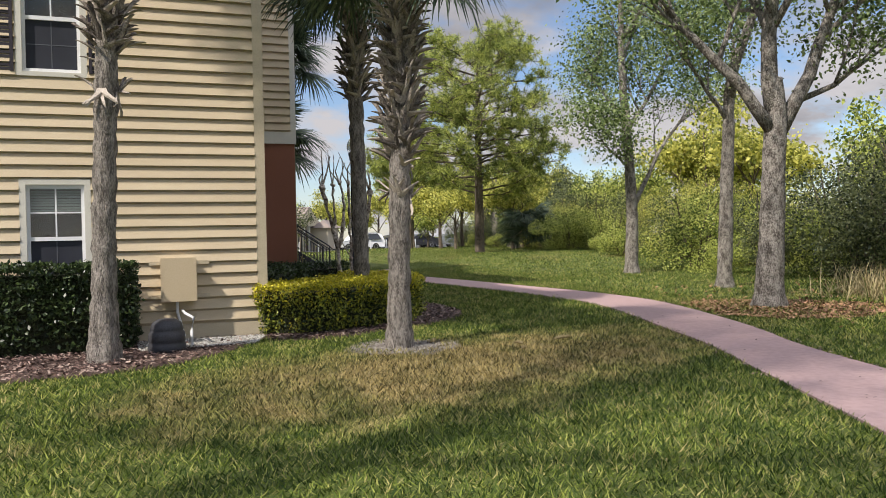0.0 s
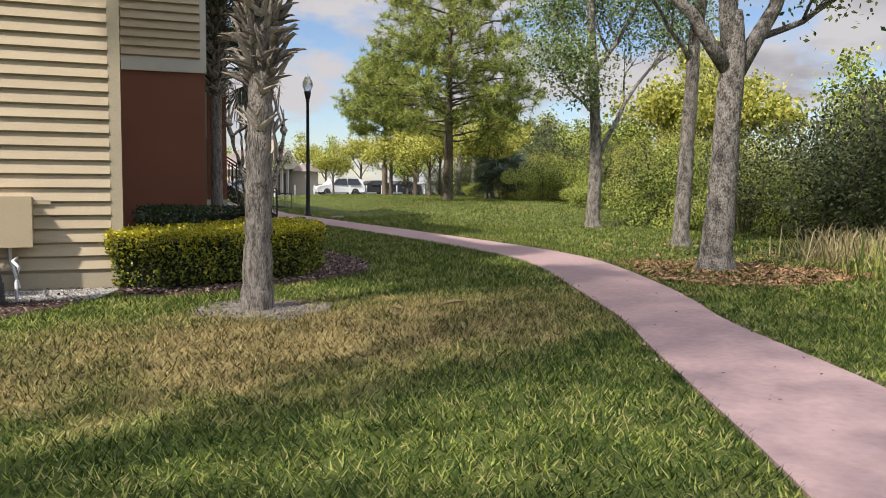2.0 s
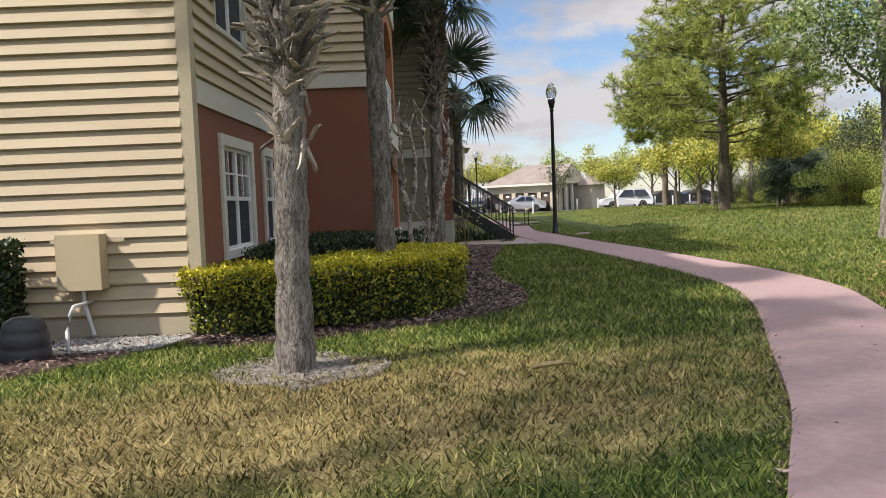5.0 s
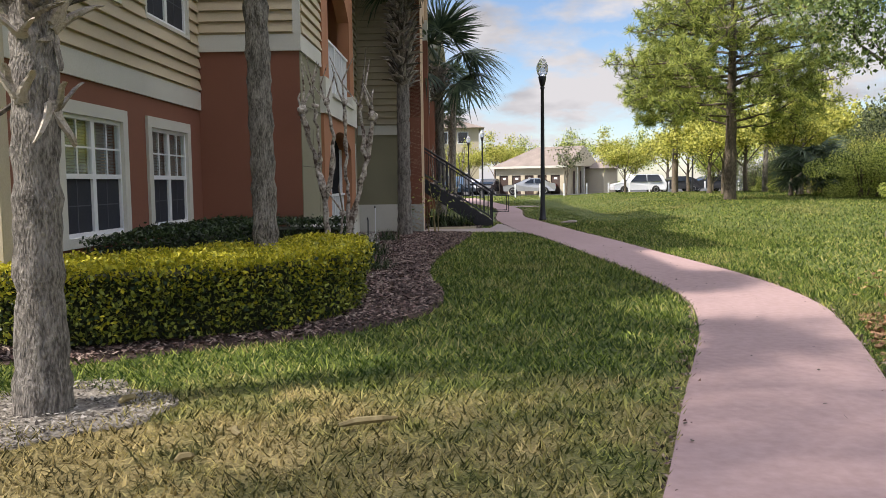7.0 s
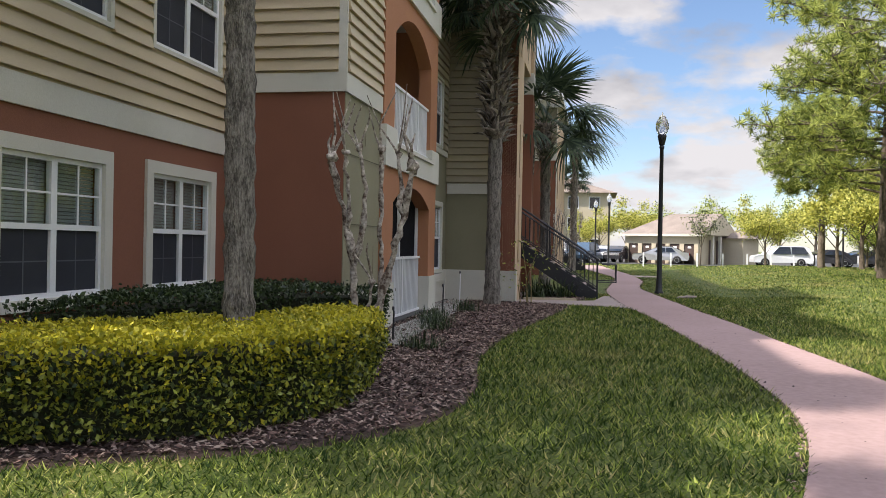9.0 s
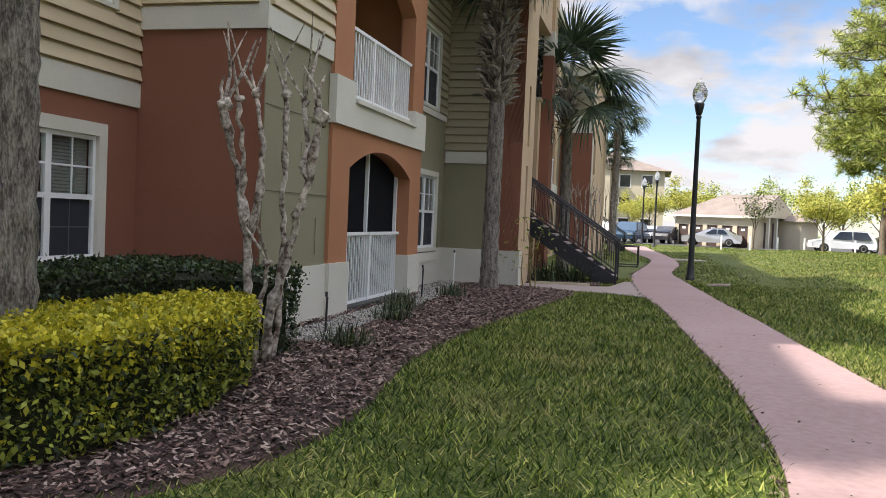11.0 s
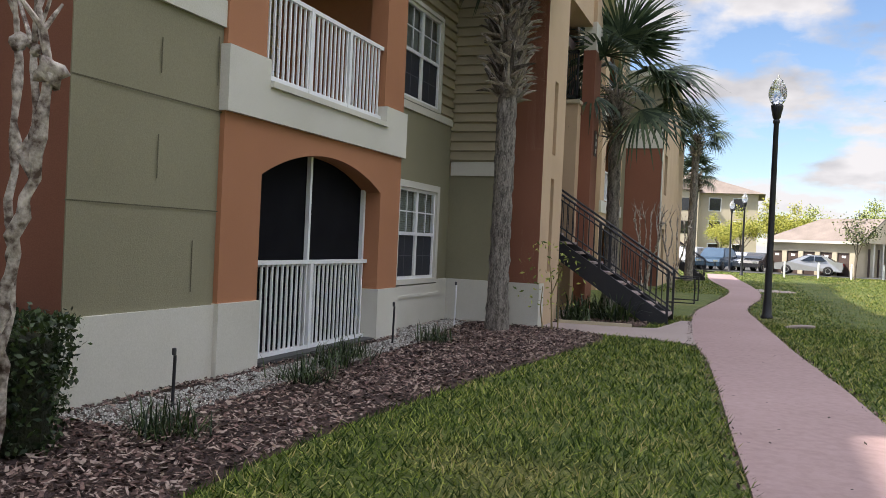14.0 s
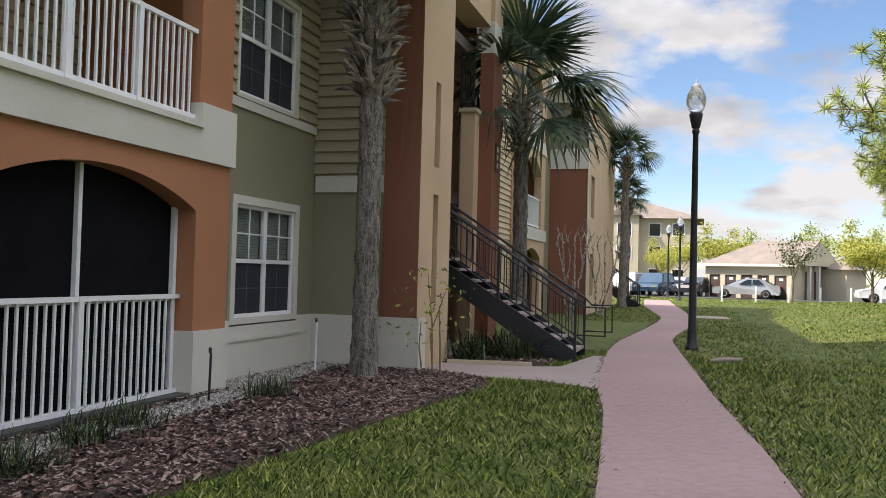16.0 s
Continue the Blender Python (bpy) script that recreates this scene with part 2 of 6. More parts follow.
def grass_material(name, blade):
    """Green turf with dry straw patches of their own shape."""
    m = bpy.data.materials.new(name); m.use_nodes = True
    n, l = m.node_tree.nodes, m.node_tree.links
    b = n["Principled BSDF"]; b.inputs["Roughness"].default_value = 0.75; b.inputs["Specular IOR Level"].default_value = 0.25
    geo = n.new("ShaderNodeNewGeometry")
    big, mid, fin = [n.new("ShaderNodeTexNoise") for _ in range(3)]
    for t, s in ((big, 0.42), (mid, 2.2), (fin, 45)):
        t.inputs["Scale"].default_value, t.inputs["Detail"].default_value = s, 5
        l.new(geo.outputs["Position"], t.inputs["Vector"])
    # worn patch on the lawn in front of the palm: an oval of dry turf with a ragged edge
    sp = n.new("ShaderNodeSeparateXYZ"); l.new(geo.outputs["Position"], sp.inputs[0])
    def lin(src, k, o):
        q = n.new("ShaderNodeMath"); q.operation = "MULTIPLY_ADD"; q.inputs[1].default_value, q.inputs[2].default_value = k, o
        l.new(src, q.inputs[0]); return q.outputs[0]
    def op(o, a, c):
        q = n.new("ShaderNodeMath"); q.operation = o; l.new(a, q.inputs[0])
        if isinstance(c, float): q.inputs[1].default_value = c
        else: l.new(c, q.inputs[1])
        return q.outputs[0]
    u = op("ADD", lin(sp.outputs[0], 0.26, -0.26 * 3.4), lin(sp.outputs[1], 0.075, -0.075 * 8.2))
    v = op("ADD", lin(sp.outputs[0], -0.20, 0.20 * 3.4), lin(sp.outputs[1], 0.55, -0.55 * 8.2))
    r2 = op("ADD", op("MULTIPLY", u, u), op("MULTIPLY", v, v))
    worn = op("ADD", lin(r2, -0.62, 0.92), lin(mid.outputs["Fac"], 1.5, -0.75))
    dry = op("MAXIMUM", worn, lin(big.outputs["Fac"], 2.2, -1.25))
    cl = n.new("ShaderNodeClamp"); l.new(dry, cl.inputs[0]); cl.inputs[2].default_value = 0.85
    ramp = n.new("ShaderNodeValToRGB"); e = ramp.color_ramp.elements
    e[0].position, e[1].position = 0.34, 0.74
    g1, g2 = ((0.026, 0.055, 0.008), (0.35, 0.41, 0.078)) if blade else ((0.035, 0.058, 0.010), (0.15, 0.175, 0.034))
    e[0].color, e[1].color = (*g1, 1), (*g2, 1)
    if blade:
        k = e.new(0.66); k.color = (0.145, 0.195, 0.032, 1)
        k = e.new(0.86); k.color = (0.50, 0.42, 0.19, 1)
    ramp2 = n.new("ShaderNodeValToRGB"); e = ramp2.color_ramp.elements
    e[0].position, e[1].position = 0.3, 0.8
    e[0].color, e[1].color = (0.055, 0.042, 0.014, 1), (0.52, 0.40, 0.18, 1)
    mixv = op("ADD", lin(mid.outputs["Fac"], 0.4, 0.0), lin(geo.outputs["Random Per Island"] if blade else fin.outputs["Fac"], 0.65, 0.0))
    l.new(mixv, ramp.inputs[0]); l.new(mixv, ramp2.inputs[0])
    mix = n.new("ShaderNodeMix"); mix.data_type = "RGBA"
    l.new(cl.outputs[0], mix.inputs[0]); l.new(ramp.outputs[0], mix.inputs[6]); l.new(ramp2.outputs[0], mix.inputs[7])
    l.new(mix.outputs[2], b.inputs["Base Color"])
    if blade:
        tr = n.new("ShaderNodeBsdfTranslucent"); l.new(mix.outputs[2], tr.inputs[0])
        sh = n.new("ShaderNodeMixShader"); sh.inputs[0].default_value = 0.3
        l.new(b.outputs[0], sh.inputs[1]); l.new(tr.outputs[0], sh.inputs[2]); l.new(sh.outputs[0], n["Material Output"].inputs[0])
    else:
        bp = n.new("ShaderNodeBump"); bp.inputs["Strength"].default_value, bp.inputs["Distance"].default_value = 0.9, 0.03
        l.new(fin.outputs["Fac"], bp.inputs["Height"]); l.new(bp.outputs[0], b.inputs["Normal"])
    return m

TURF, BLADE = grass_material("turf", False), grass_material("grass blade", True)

# ---- helpers of the build ----
rng = np.random.default_rng(7)

def ease(t):
    t = min(max(t, 0.0), 1.0)
    return t * t * (3 - 2 * t)

def ground_z(x, y):
    rise = ease((x - 9.5) / 6) * ease((y - 22) / 13) * (1 - ease((y - 57) / 13))
    return 0.42 * rise + (0.28 * (1 - math.exp(-y / 11)) if y > 0 else -0.1 * (1 - math.exp(y / 4)))

def world_of(ob):
    return world_of(ob.parent) @ ob.matrix_basis if ob.parent else ob.matrix_basis.copy()

def thing(name, m, label, category, group="", kind=""):
    ob = new(name)
    ob.empty_display_size = 0.2
    ob.matrix_basis = m
    return tagged(ob, label, category, group, kind)

def finish(bm, name, material, smooth=False):
    bmesh.ops.recalc_face_normals(bm, faces=bm.faces)
    me = bpy.data.meshes.new(name)
    bm.to_mesh(me); bm.free()
    me.materials.append(material)
    if smooth:
        me.polygons.foreach_set("use_smooth", [True] * len(me.polygons))
    return me

def part(name, bm, material, parent, label="", m=None, smooth=False):
    """One mesh under a thing or a part; m is its pose in the world (the parent's own if left out)."""
    me = bm if isinstance(bm, bpy.types.Mesh) else finish(bm, name, material, smooth)
    ob = new(name, me)
    ob.parent = parent
    if m is not None:
        ob.matrix_basis = world_of(parent).inverted() @ m
    if label:
        ob["label"] = label
    return ob

def single(name, bm, material, label, category, m=None, group="", kind="", smooth=False):
    me = bm if isinstance(bm, bpy.types.Mesh) else finish(bm, name, material, smooth)
    ob = new(name, me)
    if m is not None:
        ob.matrix_basis = m
    return tagged(ob, label, category, group, kind)

def bx(bm, x0, x1, y0, y1, z0, z1, bev=0.0):
    v = [bm.verts.new((x, y, z)) for x in (x0, x1) for y in (y0, y1) for z in (z0, z1)]
    f = [bm.faces.new([v[i] for i in q]) for q in ((0, 1, 3, 2), (4, 6, 7, 5), (0, 4, 5, 1), (2, 3, 7, 6), (0, 2, 6, 4), (1, 5, 7, 3))]
    if bev:
        es = {e for q in f for e in q.edges}
        bmesh.ops.bevel(bm, geom=list(es), offset=bev, segments=2, affect="EDGES")
    return bm

def B(*boxes, bev=0.0):
    bm = bmesh.new()
    for b in boxes:
        bx(bm, *b, bev=bev)
    return bm

def tube(bm, pts, radii, sides=8, cap=True):
    """A tapered tube along points."""
    rings = []
    pts = [Vector(p) for p in pts]
    for i, p in enumerate(pts):
        d = (pts[min(i + 1, len(pts) - 1)] - pts[max(i - 1, 0)]).normalized()
        a = d.cross(Vector((0.31, 0.95, 0.05)) if abs(d.z) > 0.6 else Vector((0, 0, 1))).normalized()
        b = d.cross(a)
        rings.append([bm.verts.new(p + (a * math.cos(6.28318 * k / sides) + b * math.sin(6.28318 * k / sides)) * radii[i]) for k in range(sides)])
    for r0, r1 in zip(rings, rings[1:]):
        for k in range(sides):
            bm.faces.new((r0[k], r0[(k + 1) % sides], r1[(k + 1) % sides], r1[k]))
    if cap:
        bm.faces.new(rings[0]); bm.faces.new(rings[-1])
    return bm

def lathe(bm, prof, sides=16):
    rings = [[bm.verts.new((r * math.cos(6.28318 * k / sides), r * math.sin(6.28318 * k / sides), z)) for k in range(sides)] for r, z in prof]
    for r0, r1 in zip(rings, rings[1:]):
        for k in range(sides):
            bm.faces.new((r0[k], r0[(k + 1) % sides], r1[(k + 1) % sides], r1[k]))
    bm.faces.new(rings[0]); bm.faces.new(rings[-1])
    return bm

def raw_mesh(name, verts, faces_n, material):
    """A mesh from an array of corners, faces_n to a face, none shared."""
    verts = np.asarray(verts, dtype=np.float32).reshape(-1, 3)
    n = len(verts); k = n // faces_n
    me = bpy.data.meshes.new(name)
    me.vertices.add(n); me.vertices.foreach_set("co", verts.ravel())
    me.loops.add(n); me.loops.foreach_set("vertex_index", np.arange(n, dtype=np.int32))
    me.polygons.add(k)
    me.polygons.foreach_set("loop_start", np.arange(0, n, faces_n, dtype=np.int32))
    me.update(calc_edges=True)
    me.validate()
    me.materials.append(material)
    return me

def leaves(centres, size, r, aspect=0.55, flat=0.0):
    """Pointed four-cornered leaves at the centres, turned at random; size is a number or an array."""
    c = np.asarray(centres, dtype=float); n = len(c)
    d = r.normal(size=(n, 3)); d[:, 2] *= 1 - flat
    d /= np.linalg.norm(d, axis=1)[:, None]
    e = np.cross(d, r.normal(size=(n, 3)) * (1 - flat) + np.array((0, 0, flat * 3.0)))
    e /= np.linalg.norm(e, axis=1)[:, None] + 1e-9
    s = (np.ones(n) * size * r.uniform(0.6, 1.3, n))[:, None]
    w = s * aspect
    return np.stack([c - d * s * 0.5, c + e * w * 0.5, c + d * s * 0.5, c - e * w * 0.5], axis=1)

# ---- ground, path, beds ----
def grid_sheet(name, xs, ys, dz, material):
    v = [(x, y, ground_z(x, y) + dz) for y in ys for x in xs]
    w = len(xs)
    f = [(j * w + i, j * w + i + 1, (j + 1) * w + i + 1, (j + 1) * w + i) for j in range(len(ys) - 1) for i in range(w - 1)]
    me = bpy.data.meshes.new(name); me.from_pydata(v, [], f); me.materials.append(material)
    return me

xs = [-900, -200, -60, -20, -8, 0, 4, 8, 9.5, 11, 12, 13, 14, 15.5, 20, 40, 90, 300, 900]
ys = [-900, -200, -60, -20, -8, -4, -2, 0, 1, 2, 3, 4, 6, 8, 10, 12, 15, 18, 20, 22, 24, 26, 28, 30, 32, 35, 40, 50, 57, 60, 63, 66, 70, 75, 120, 300, 900]
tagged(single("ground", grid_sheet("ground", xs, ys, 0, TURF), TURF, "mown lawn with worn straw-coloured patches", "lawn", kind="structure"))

LEFT = [(-12, -3.2), (-4, 0.9), (0, 2.8), (3.6, 4.5), (5.5, 5.3), (6.6, 5.75), (8, 6.35), (9.7, 6.9), (11.2, 7.4), (12.3, 7.72), (13.4, 7.95), (14.6, 8.02), (17, 7.93), (19, 7.75), (21.3, 7.55), (23.3, 7.35), (24.9, 7.12), (26.8, 6.95), (31.6, 6.7), (37.8, 7.0), (42.9, 7.1), (48, 6.6), (55.6, 5.8), (66, 5.2)]
RIGHT = [(-13.5, -1.9), (-5, 2.4), (-1, 4.1), (2.4, 5.6), (4.7, 6.4), (5.8, 6.75), (7.5, 7.25), (9.1, 7.95), (10.5, 8.45), (11.6, 8.8), (13.0, 9.18), (14.4, 9.33), (16.1, 9.3), (18.2, 9.1), (20.1, 8.92), (21.8, 8.78), (23.4, 8.6), (25.1, 8.42), (27.1, 8.25), (30, 8.0), (33.9, 7.75), (40, 8.1), (47, 7.9), (58, 7.1), (66, 6.6)]

def smooth_line(pts, n):
    """Points at even parameter on a smooth curve through pts given as (y, x)."""
    p = [Vector((x, y)) for y, x in pts]
    p = [p[0] * 2 - p[1]] + p + [p[-1] * 2 - p[-2]]
    out = []
    for i in range(1, len(p) - 2):
        for k in range(n):
            t = k / n
            a, b, c, d = p[i - 1], p[i], p[i + 1], p[i + 2]
            out.append(0.5 * (2 * b + (c - a) * t + (2 * a - 5 * b + 4 * c - d) * t * t + (3 * b - a - 3 * c + d) * t ** 3))
    out.append(p[-2])
    return out

def resample(line, n):
    q = np.array([tuple(v) for v in line]); s = np.r_[0, np.cumsum(np.linalg.norm(np.diff(q, axis=0), axis=1))]
    t = np.linspace(0, s[-1], n)
    return np.stack([np.interp(t, s, q[:, 0]), np.interp(t, s, q[:, 1])], axis=1)

EDGE_L, EDGE_R = resample(smooth_line(LEFT, 6), 240), resample(smooth_line(RIGHT, 6), 240)

def strip(left, right, top, depth):
    bm = bmesh.new(); rows = []
    for a, b in zip(left, right):
        m = (a + b) / 2
        row = []
        for q, dz in ((a, -depth), (a, top), (m, top + 0.004), (b, top), (b, -depth)):
            row.append(bm.verts.new((q[0], q[1], ground_z(q[0], q[1]) + dz)))
        rows.append(row)
    for r0, r1 in zip(rows, rows[1:]):
        for k in range(4):
            bm.faces.new((r0[k], r0[k + 1], r1[k + 1], r1[k]))
    return bm

tagged(single("pavement", strip(EDGE_L, EDGE_R, 0.022, 0.08), PATH, "winding pink-tinted concrete footpath with scattered specks", "footpath", kind="structure"))

def patch(name, outline, dz, material, label, category, wob=0.0):
    """A flat bed that follows the ground, from a rounded outline given as (x, y)."""
    pts = resample(smooth_line([(y, x) for x, y in outline + outline[:1]], 5), 70)[:-1]
    c = pts.mean(axis=0)
    v, f = [(c[0], c[1], ground_z(*c) + dz)], []
    n = len(pts)
    for r in (0.33, 0.66, 1.0, 1.02):
        for p in pts:
            q = c + (p - c) * r
            v.append((q[0], q[1], ground_z(*q) + (dz if r <= 1 else -0.04)))
    for i in range(n):
        f.append((0, 1 + i, 1 + (i + 1) % n))
        for k in range(3):
            a = 1 + k * n
            f.append((a + i, a + n + i, a + n + (i + 1) % n, a + (i + 1) % n))
    me = bpy.data.meshes.new(name); me.from_pydata(v, [], f); me.materials.append(material)
    single(name, me, material, label, category, kind="structure")
    return pts

BED1 = patch("planting_bed", [(1.75, 11.0), (2.6, 10.85), (3.4, 11.35), (4.2, 11.75), (4.9, 12.4), (5.3, 13.3), (5.35, 14.5), (5.12, 16.2), (5.15, 18.2), (5.4, 20.8), (5.65, 23.0), (5.75, 25.0), (4.4, 25.6), (3.0, 25.6), (2.6, 22), (2.6, 18), (1.9, 16.5), (1.6, 13)], 0.02, MULCH_BASE, "dark bark-mulch bed along the apartment wall", "mulch bed")
BED0 = patch("planting_bed", [(-6, 8.9), (-1.2, 9.05), (0.1, 9.3), (0.7, 9.75), (1.5, 10.9), (1.5, 11.7), (-2, 11.8), (-6, 11.8)], 0.02, MULCH_BASE, "mulch and pebble bed below the siding wall", "mulch bed")
BED2 = patch("planting_bed", [(4.5, 26.75), (5.8, 26.9), (6.1, 27.75), (5.2, 29.3), (4.4, 29.5)], 0.02, MULCH_BASE, "small mulch bed beneath the outdoor stairs", "mulch bed")
SANDP = patch("sand_ring", [(2.35, 9.65), (2.6, 9.2), (2.95, 9.1), (3.2, 8.9), (3.5, 9.2), (3.72, 9.3), (3.8, 9.85), (3.4, 10.1), (3.2, 10.35), (2.7, 10.15)], 0.012, SAND, "pale sandy ring round the palm trunk", "sand")
bm = bmesh.new()
q = [(4.62, 25.75), (5.6, 25.3), (6.3, 25.3), (7.3, 24.8), (7.2, 28.9), (6.6, 28.9), (6.35, 27.0), (5.9, 26.75), (4.62, 26.6)]
top = [bm.verts.new((x, y, ground_z(x, y) + 0.018)) for x, y in q]
bot = [bm.verts.new((x, y, ground_z(x, y) - 0.06)) for x, y in q]
bm.faces.new(top)
for i in range(len(q)):
    bm.faces.new((top[i], bot[i], bot[(i + 1) % len(q)], top[(i + 1) % len(q)]))
tagged(single("pavement", bm, CONC, "concrete landing between the footpath and the stairs", "footpath", kind="structure"))
tagged(single("road", grid_sheet("road", [-60, -20, 0, 20, 60, 120], [75, 80, 86, 92, 100, 112], 0.03, ASPHALT), ASPHALT, "asphalt parking lot beyond the lawn", "parking lot", kind="structure"))

# ---- apartment building ----
def plane_x(X):
    """Local x runs along world y, local -y points out along world +x."""
    return pose(X, 0, 0, 0, 0, 90)

def plane_y(Y):
    return pose(0, Y, 0)

def wall_mesh(u0, u1, z0, z1, holes=(), thick=0.2):
    """A wall from u0 to u1 with rectangular holes (u0, u1, z0, z1); its face lies at local y = 0."""
    us = sorted({u0, u1, *[h[0] for h in holes], *[h[1] for h in holes]})
    zs = sorted({z0, z1, *[h[2] for h in holes], *[h[3] for h in holes]})
    bm = bmesh.new()
    def solid(i, j):
        if not (0 <= i < len(us) - 1 and 0 <= j < len(zs) - 1):
            return False
        u, z = (us[i] + us[i + 1]) / 2, (zs[j] + zs[j + 1]) / 2
        return not any(h[0] < u < h[1] and h[2] < z < h[3] for h in holes)
    verts = {}
    def V(u, d, z):
        if (u, d, z) not in verts:
            verts[(u, d, z)] = bm.verts.new((u, d, z))
        return verts[(u, d, z)]
    for i in range(len(us) - 1):
        for j in range(len(zs) - 1):
            if not solid(i, j):
                continue
            a, b, c, d = us[i], us[i + 1], zs[j], zs[j + 1]
            for y in (0, thick):
                bm.faces.new([V(a, y, c), V(b, y, c), V(b, y, d), V(a, y, d)])
            for di, dj, e in ((-1, 0, ((a, c), (a, d))), (1, 0, ((b, c), (b, d))), (0, -1, ((a, c), (b, c))), (0, 1, ((a, d), (b, d)))):
                if not solid(i + di, j + dj):
                    (p, r), (p2, r2) = e
                    bm.faces.new([V(p, 0, r), V(p2, 0, r2), V(p2, thick, r2), V(p, thick, r)])
    return bm

def lbox(u0, u1, d0, d1, z0, z1, bev=0.0):
    """A box on a wall: d is how far out it stands."""
    return (u0, u1, -d1, -d0, z0, z1)

BOARD = {}
def board_mesh(material):
    if material.name not in BOARD:
        bm = bmesh.new()
        prof = [(0.0, 0.020), (-0.044, 0.020), (-0.046, 0.024), (-0.044, 0.032), (-0.014, 0.154), (-0.010, 0.158), (0.0, 0.158)]
        rings = [[bm.verts.new((x, y, z)) for y, z in prof] for x in (0, 1)]
        bm.faces.new(rings[0]); bm.faces.new(rings[1])
        for k in range(7):
            bm.faces.new((rings[0][k], rings[0][(k + 1) % 7], rings[1][(k + 1) % 7], rings[1][k]))
        BOARD[material.name] = finish(bm, "siding_board", material)
    return BOARD[material.name]

def siding(parent, m, u0, u1, z0, z1, holes, material):
    z = z0
    while z < z1 - 0.05:
        cuts = sorted((h[0], h[1]) for h in holes if h[2] < z + 0.09 < h[3])
        u = u0
        for a, b in cuts + [(u1, u1)]:
            if a - u > 0.03:
                part("siding_board", board_mesh(material), material, parent, m=m @ Matrix.Translation((u, -0.002, z)) @ Matrix.Diagonal((a - u, 1, 1, 1)))
            u = b
        z += 0.158

def shifted(bm, dy):
    for v in bm.verts:
        v.co.y += dy
    return bm

def window(parent, m, u0, u1, z0, z1, units=2, trim=0.11, drop=0.5, cols=2):
    """A double-hung window with painted surround: u0..z1 is the outer edge of the surround."""
    surround = part("window", shifted(wall_mesh(u0, u1, z0, z1, [(u0 + trim, u1 - trim, z0 + trim * 0.75, z1 - trim)], 0.085), -0.035), CREAM, parent, "cream-painted window surround", m)
    a, b, c, d = u0 + trim, u1 - trim, z0 + trim * 0.75, z1 - trim
    w = (b - a) / units
    fr = bmesh.new()
    bars, low = bmesh.new(), bmesh.new()
    for i in range(units):
        p, q = a + i * w, a + (i + 1) * w
        mid = (c + d) / 2
        for r in ((p, p + 0.04, c, d), (q - 0.04, q, c, d), (p + 0.04, q - 0.04, c, c + 0.045), (p + 0.04, q - 0.04, d - 0.045, d), (p + 0.04, q - 0.04, mid - 0.025, mid + 0.025)):
            bx(fr, r[0], r[1], 0.005, 0.06, r[2], r[3])
        for k in range(1, cols):
            u = p + 0.04 + (q - p - 0.08) * k / cols
            bx(bars, u - 0.009, u + 0.009, 0.012, 0.022, mid + 0.025, d - 0.045)
            bx(low, u - 0.006, u + 0.006, 0.030, 0.038, c + 0.045, mid - 0.025)
        for s0, s1, y, t in ((mid + 0.025, d - 0.045, 0.012, 0.009), (c + 0.045, mid - 0.025, 0.030, 0.006)):
            z = (s0 + s1) / 2
            bx(bars if y < 0.02 else low, p + 0.04, q - 0.04, y + 0.001, y + 0.009, z - t, z + t)
        for s0, s1, y in ((mid + 0.025, d - 0.045, 0.026), (c + 0.045, mid - 0.025, 0.042)):
            pn = part("pane", B((p + 0.038, q - 0.038, y, y + 0.004, s0 - 0.002, s1 + 0.002)), GLASS, surround, "", m)
            pn.visible_shadow = False
        bl = bmesh.new()
        z = d - 0.03
        while z > d - 0.05 - (d - c) * drop:
            bx(bl, p + 0.03, q - 0.03, 0.085, 0.105, z - 0.03, z - 0.004)
            z -= 0.034
        part("blind", bl, BLIND, surround, "half-lowered pale slatted blind", m)
        part("half_screen", B((p + 0.038, q - 0.038, 0.0335, 0.0355, c + 0.043, mid - 0.023)), HALF_SCREEN, surround, "grey insect half screen", m)
    part("frame", fr, WHITE, surround, "white vinyl sash", m)
    part("muntin", bars, WHITE, surround, "", m)
    part("muntin", low, BAR_DIM, surround, "glazing bar painted grey as if dimmed by the screen", m)
    # flat panel coloured dark, standing for the unlit room behind the sashes
    part("room_shade_panel", B((a - 0.02, b + 0.02, 0.25, 0.27, c - 0.02, d + 0.02)), DARKROOM, surround, "", m)
    return surround

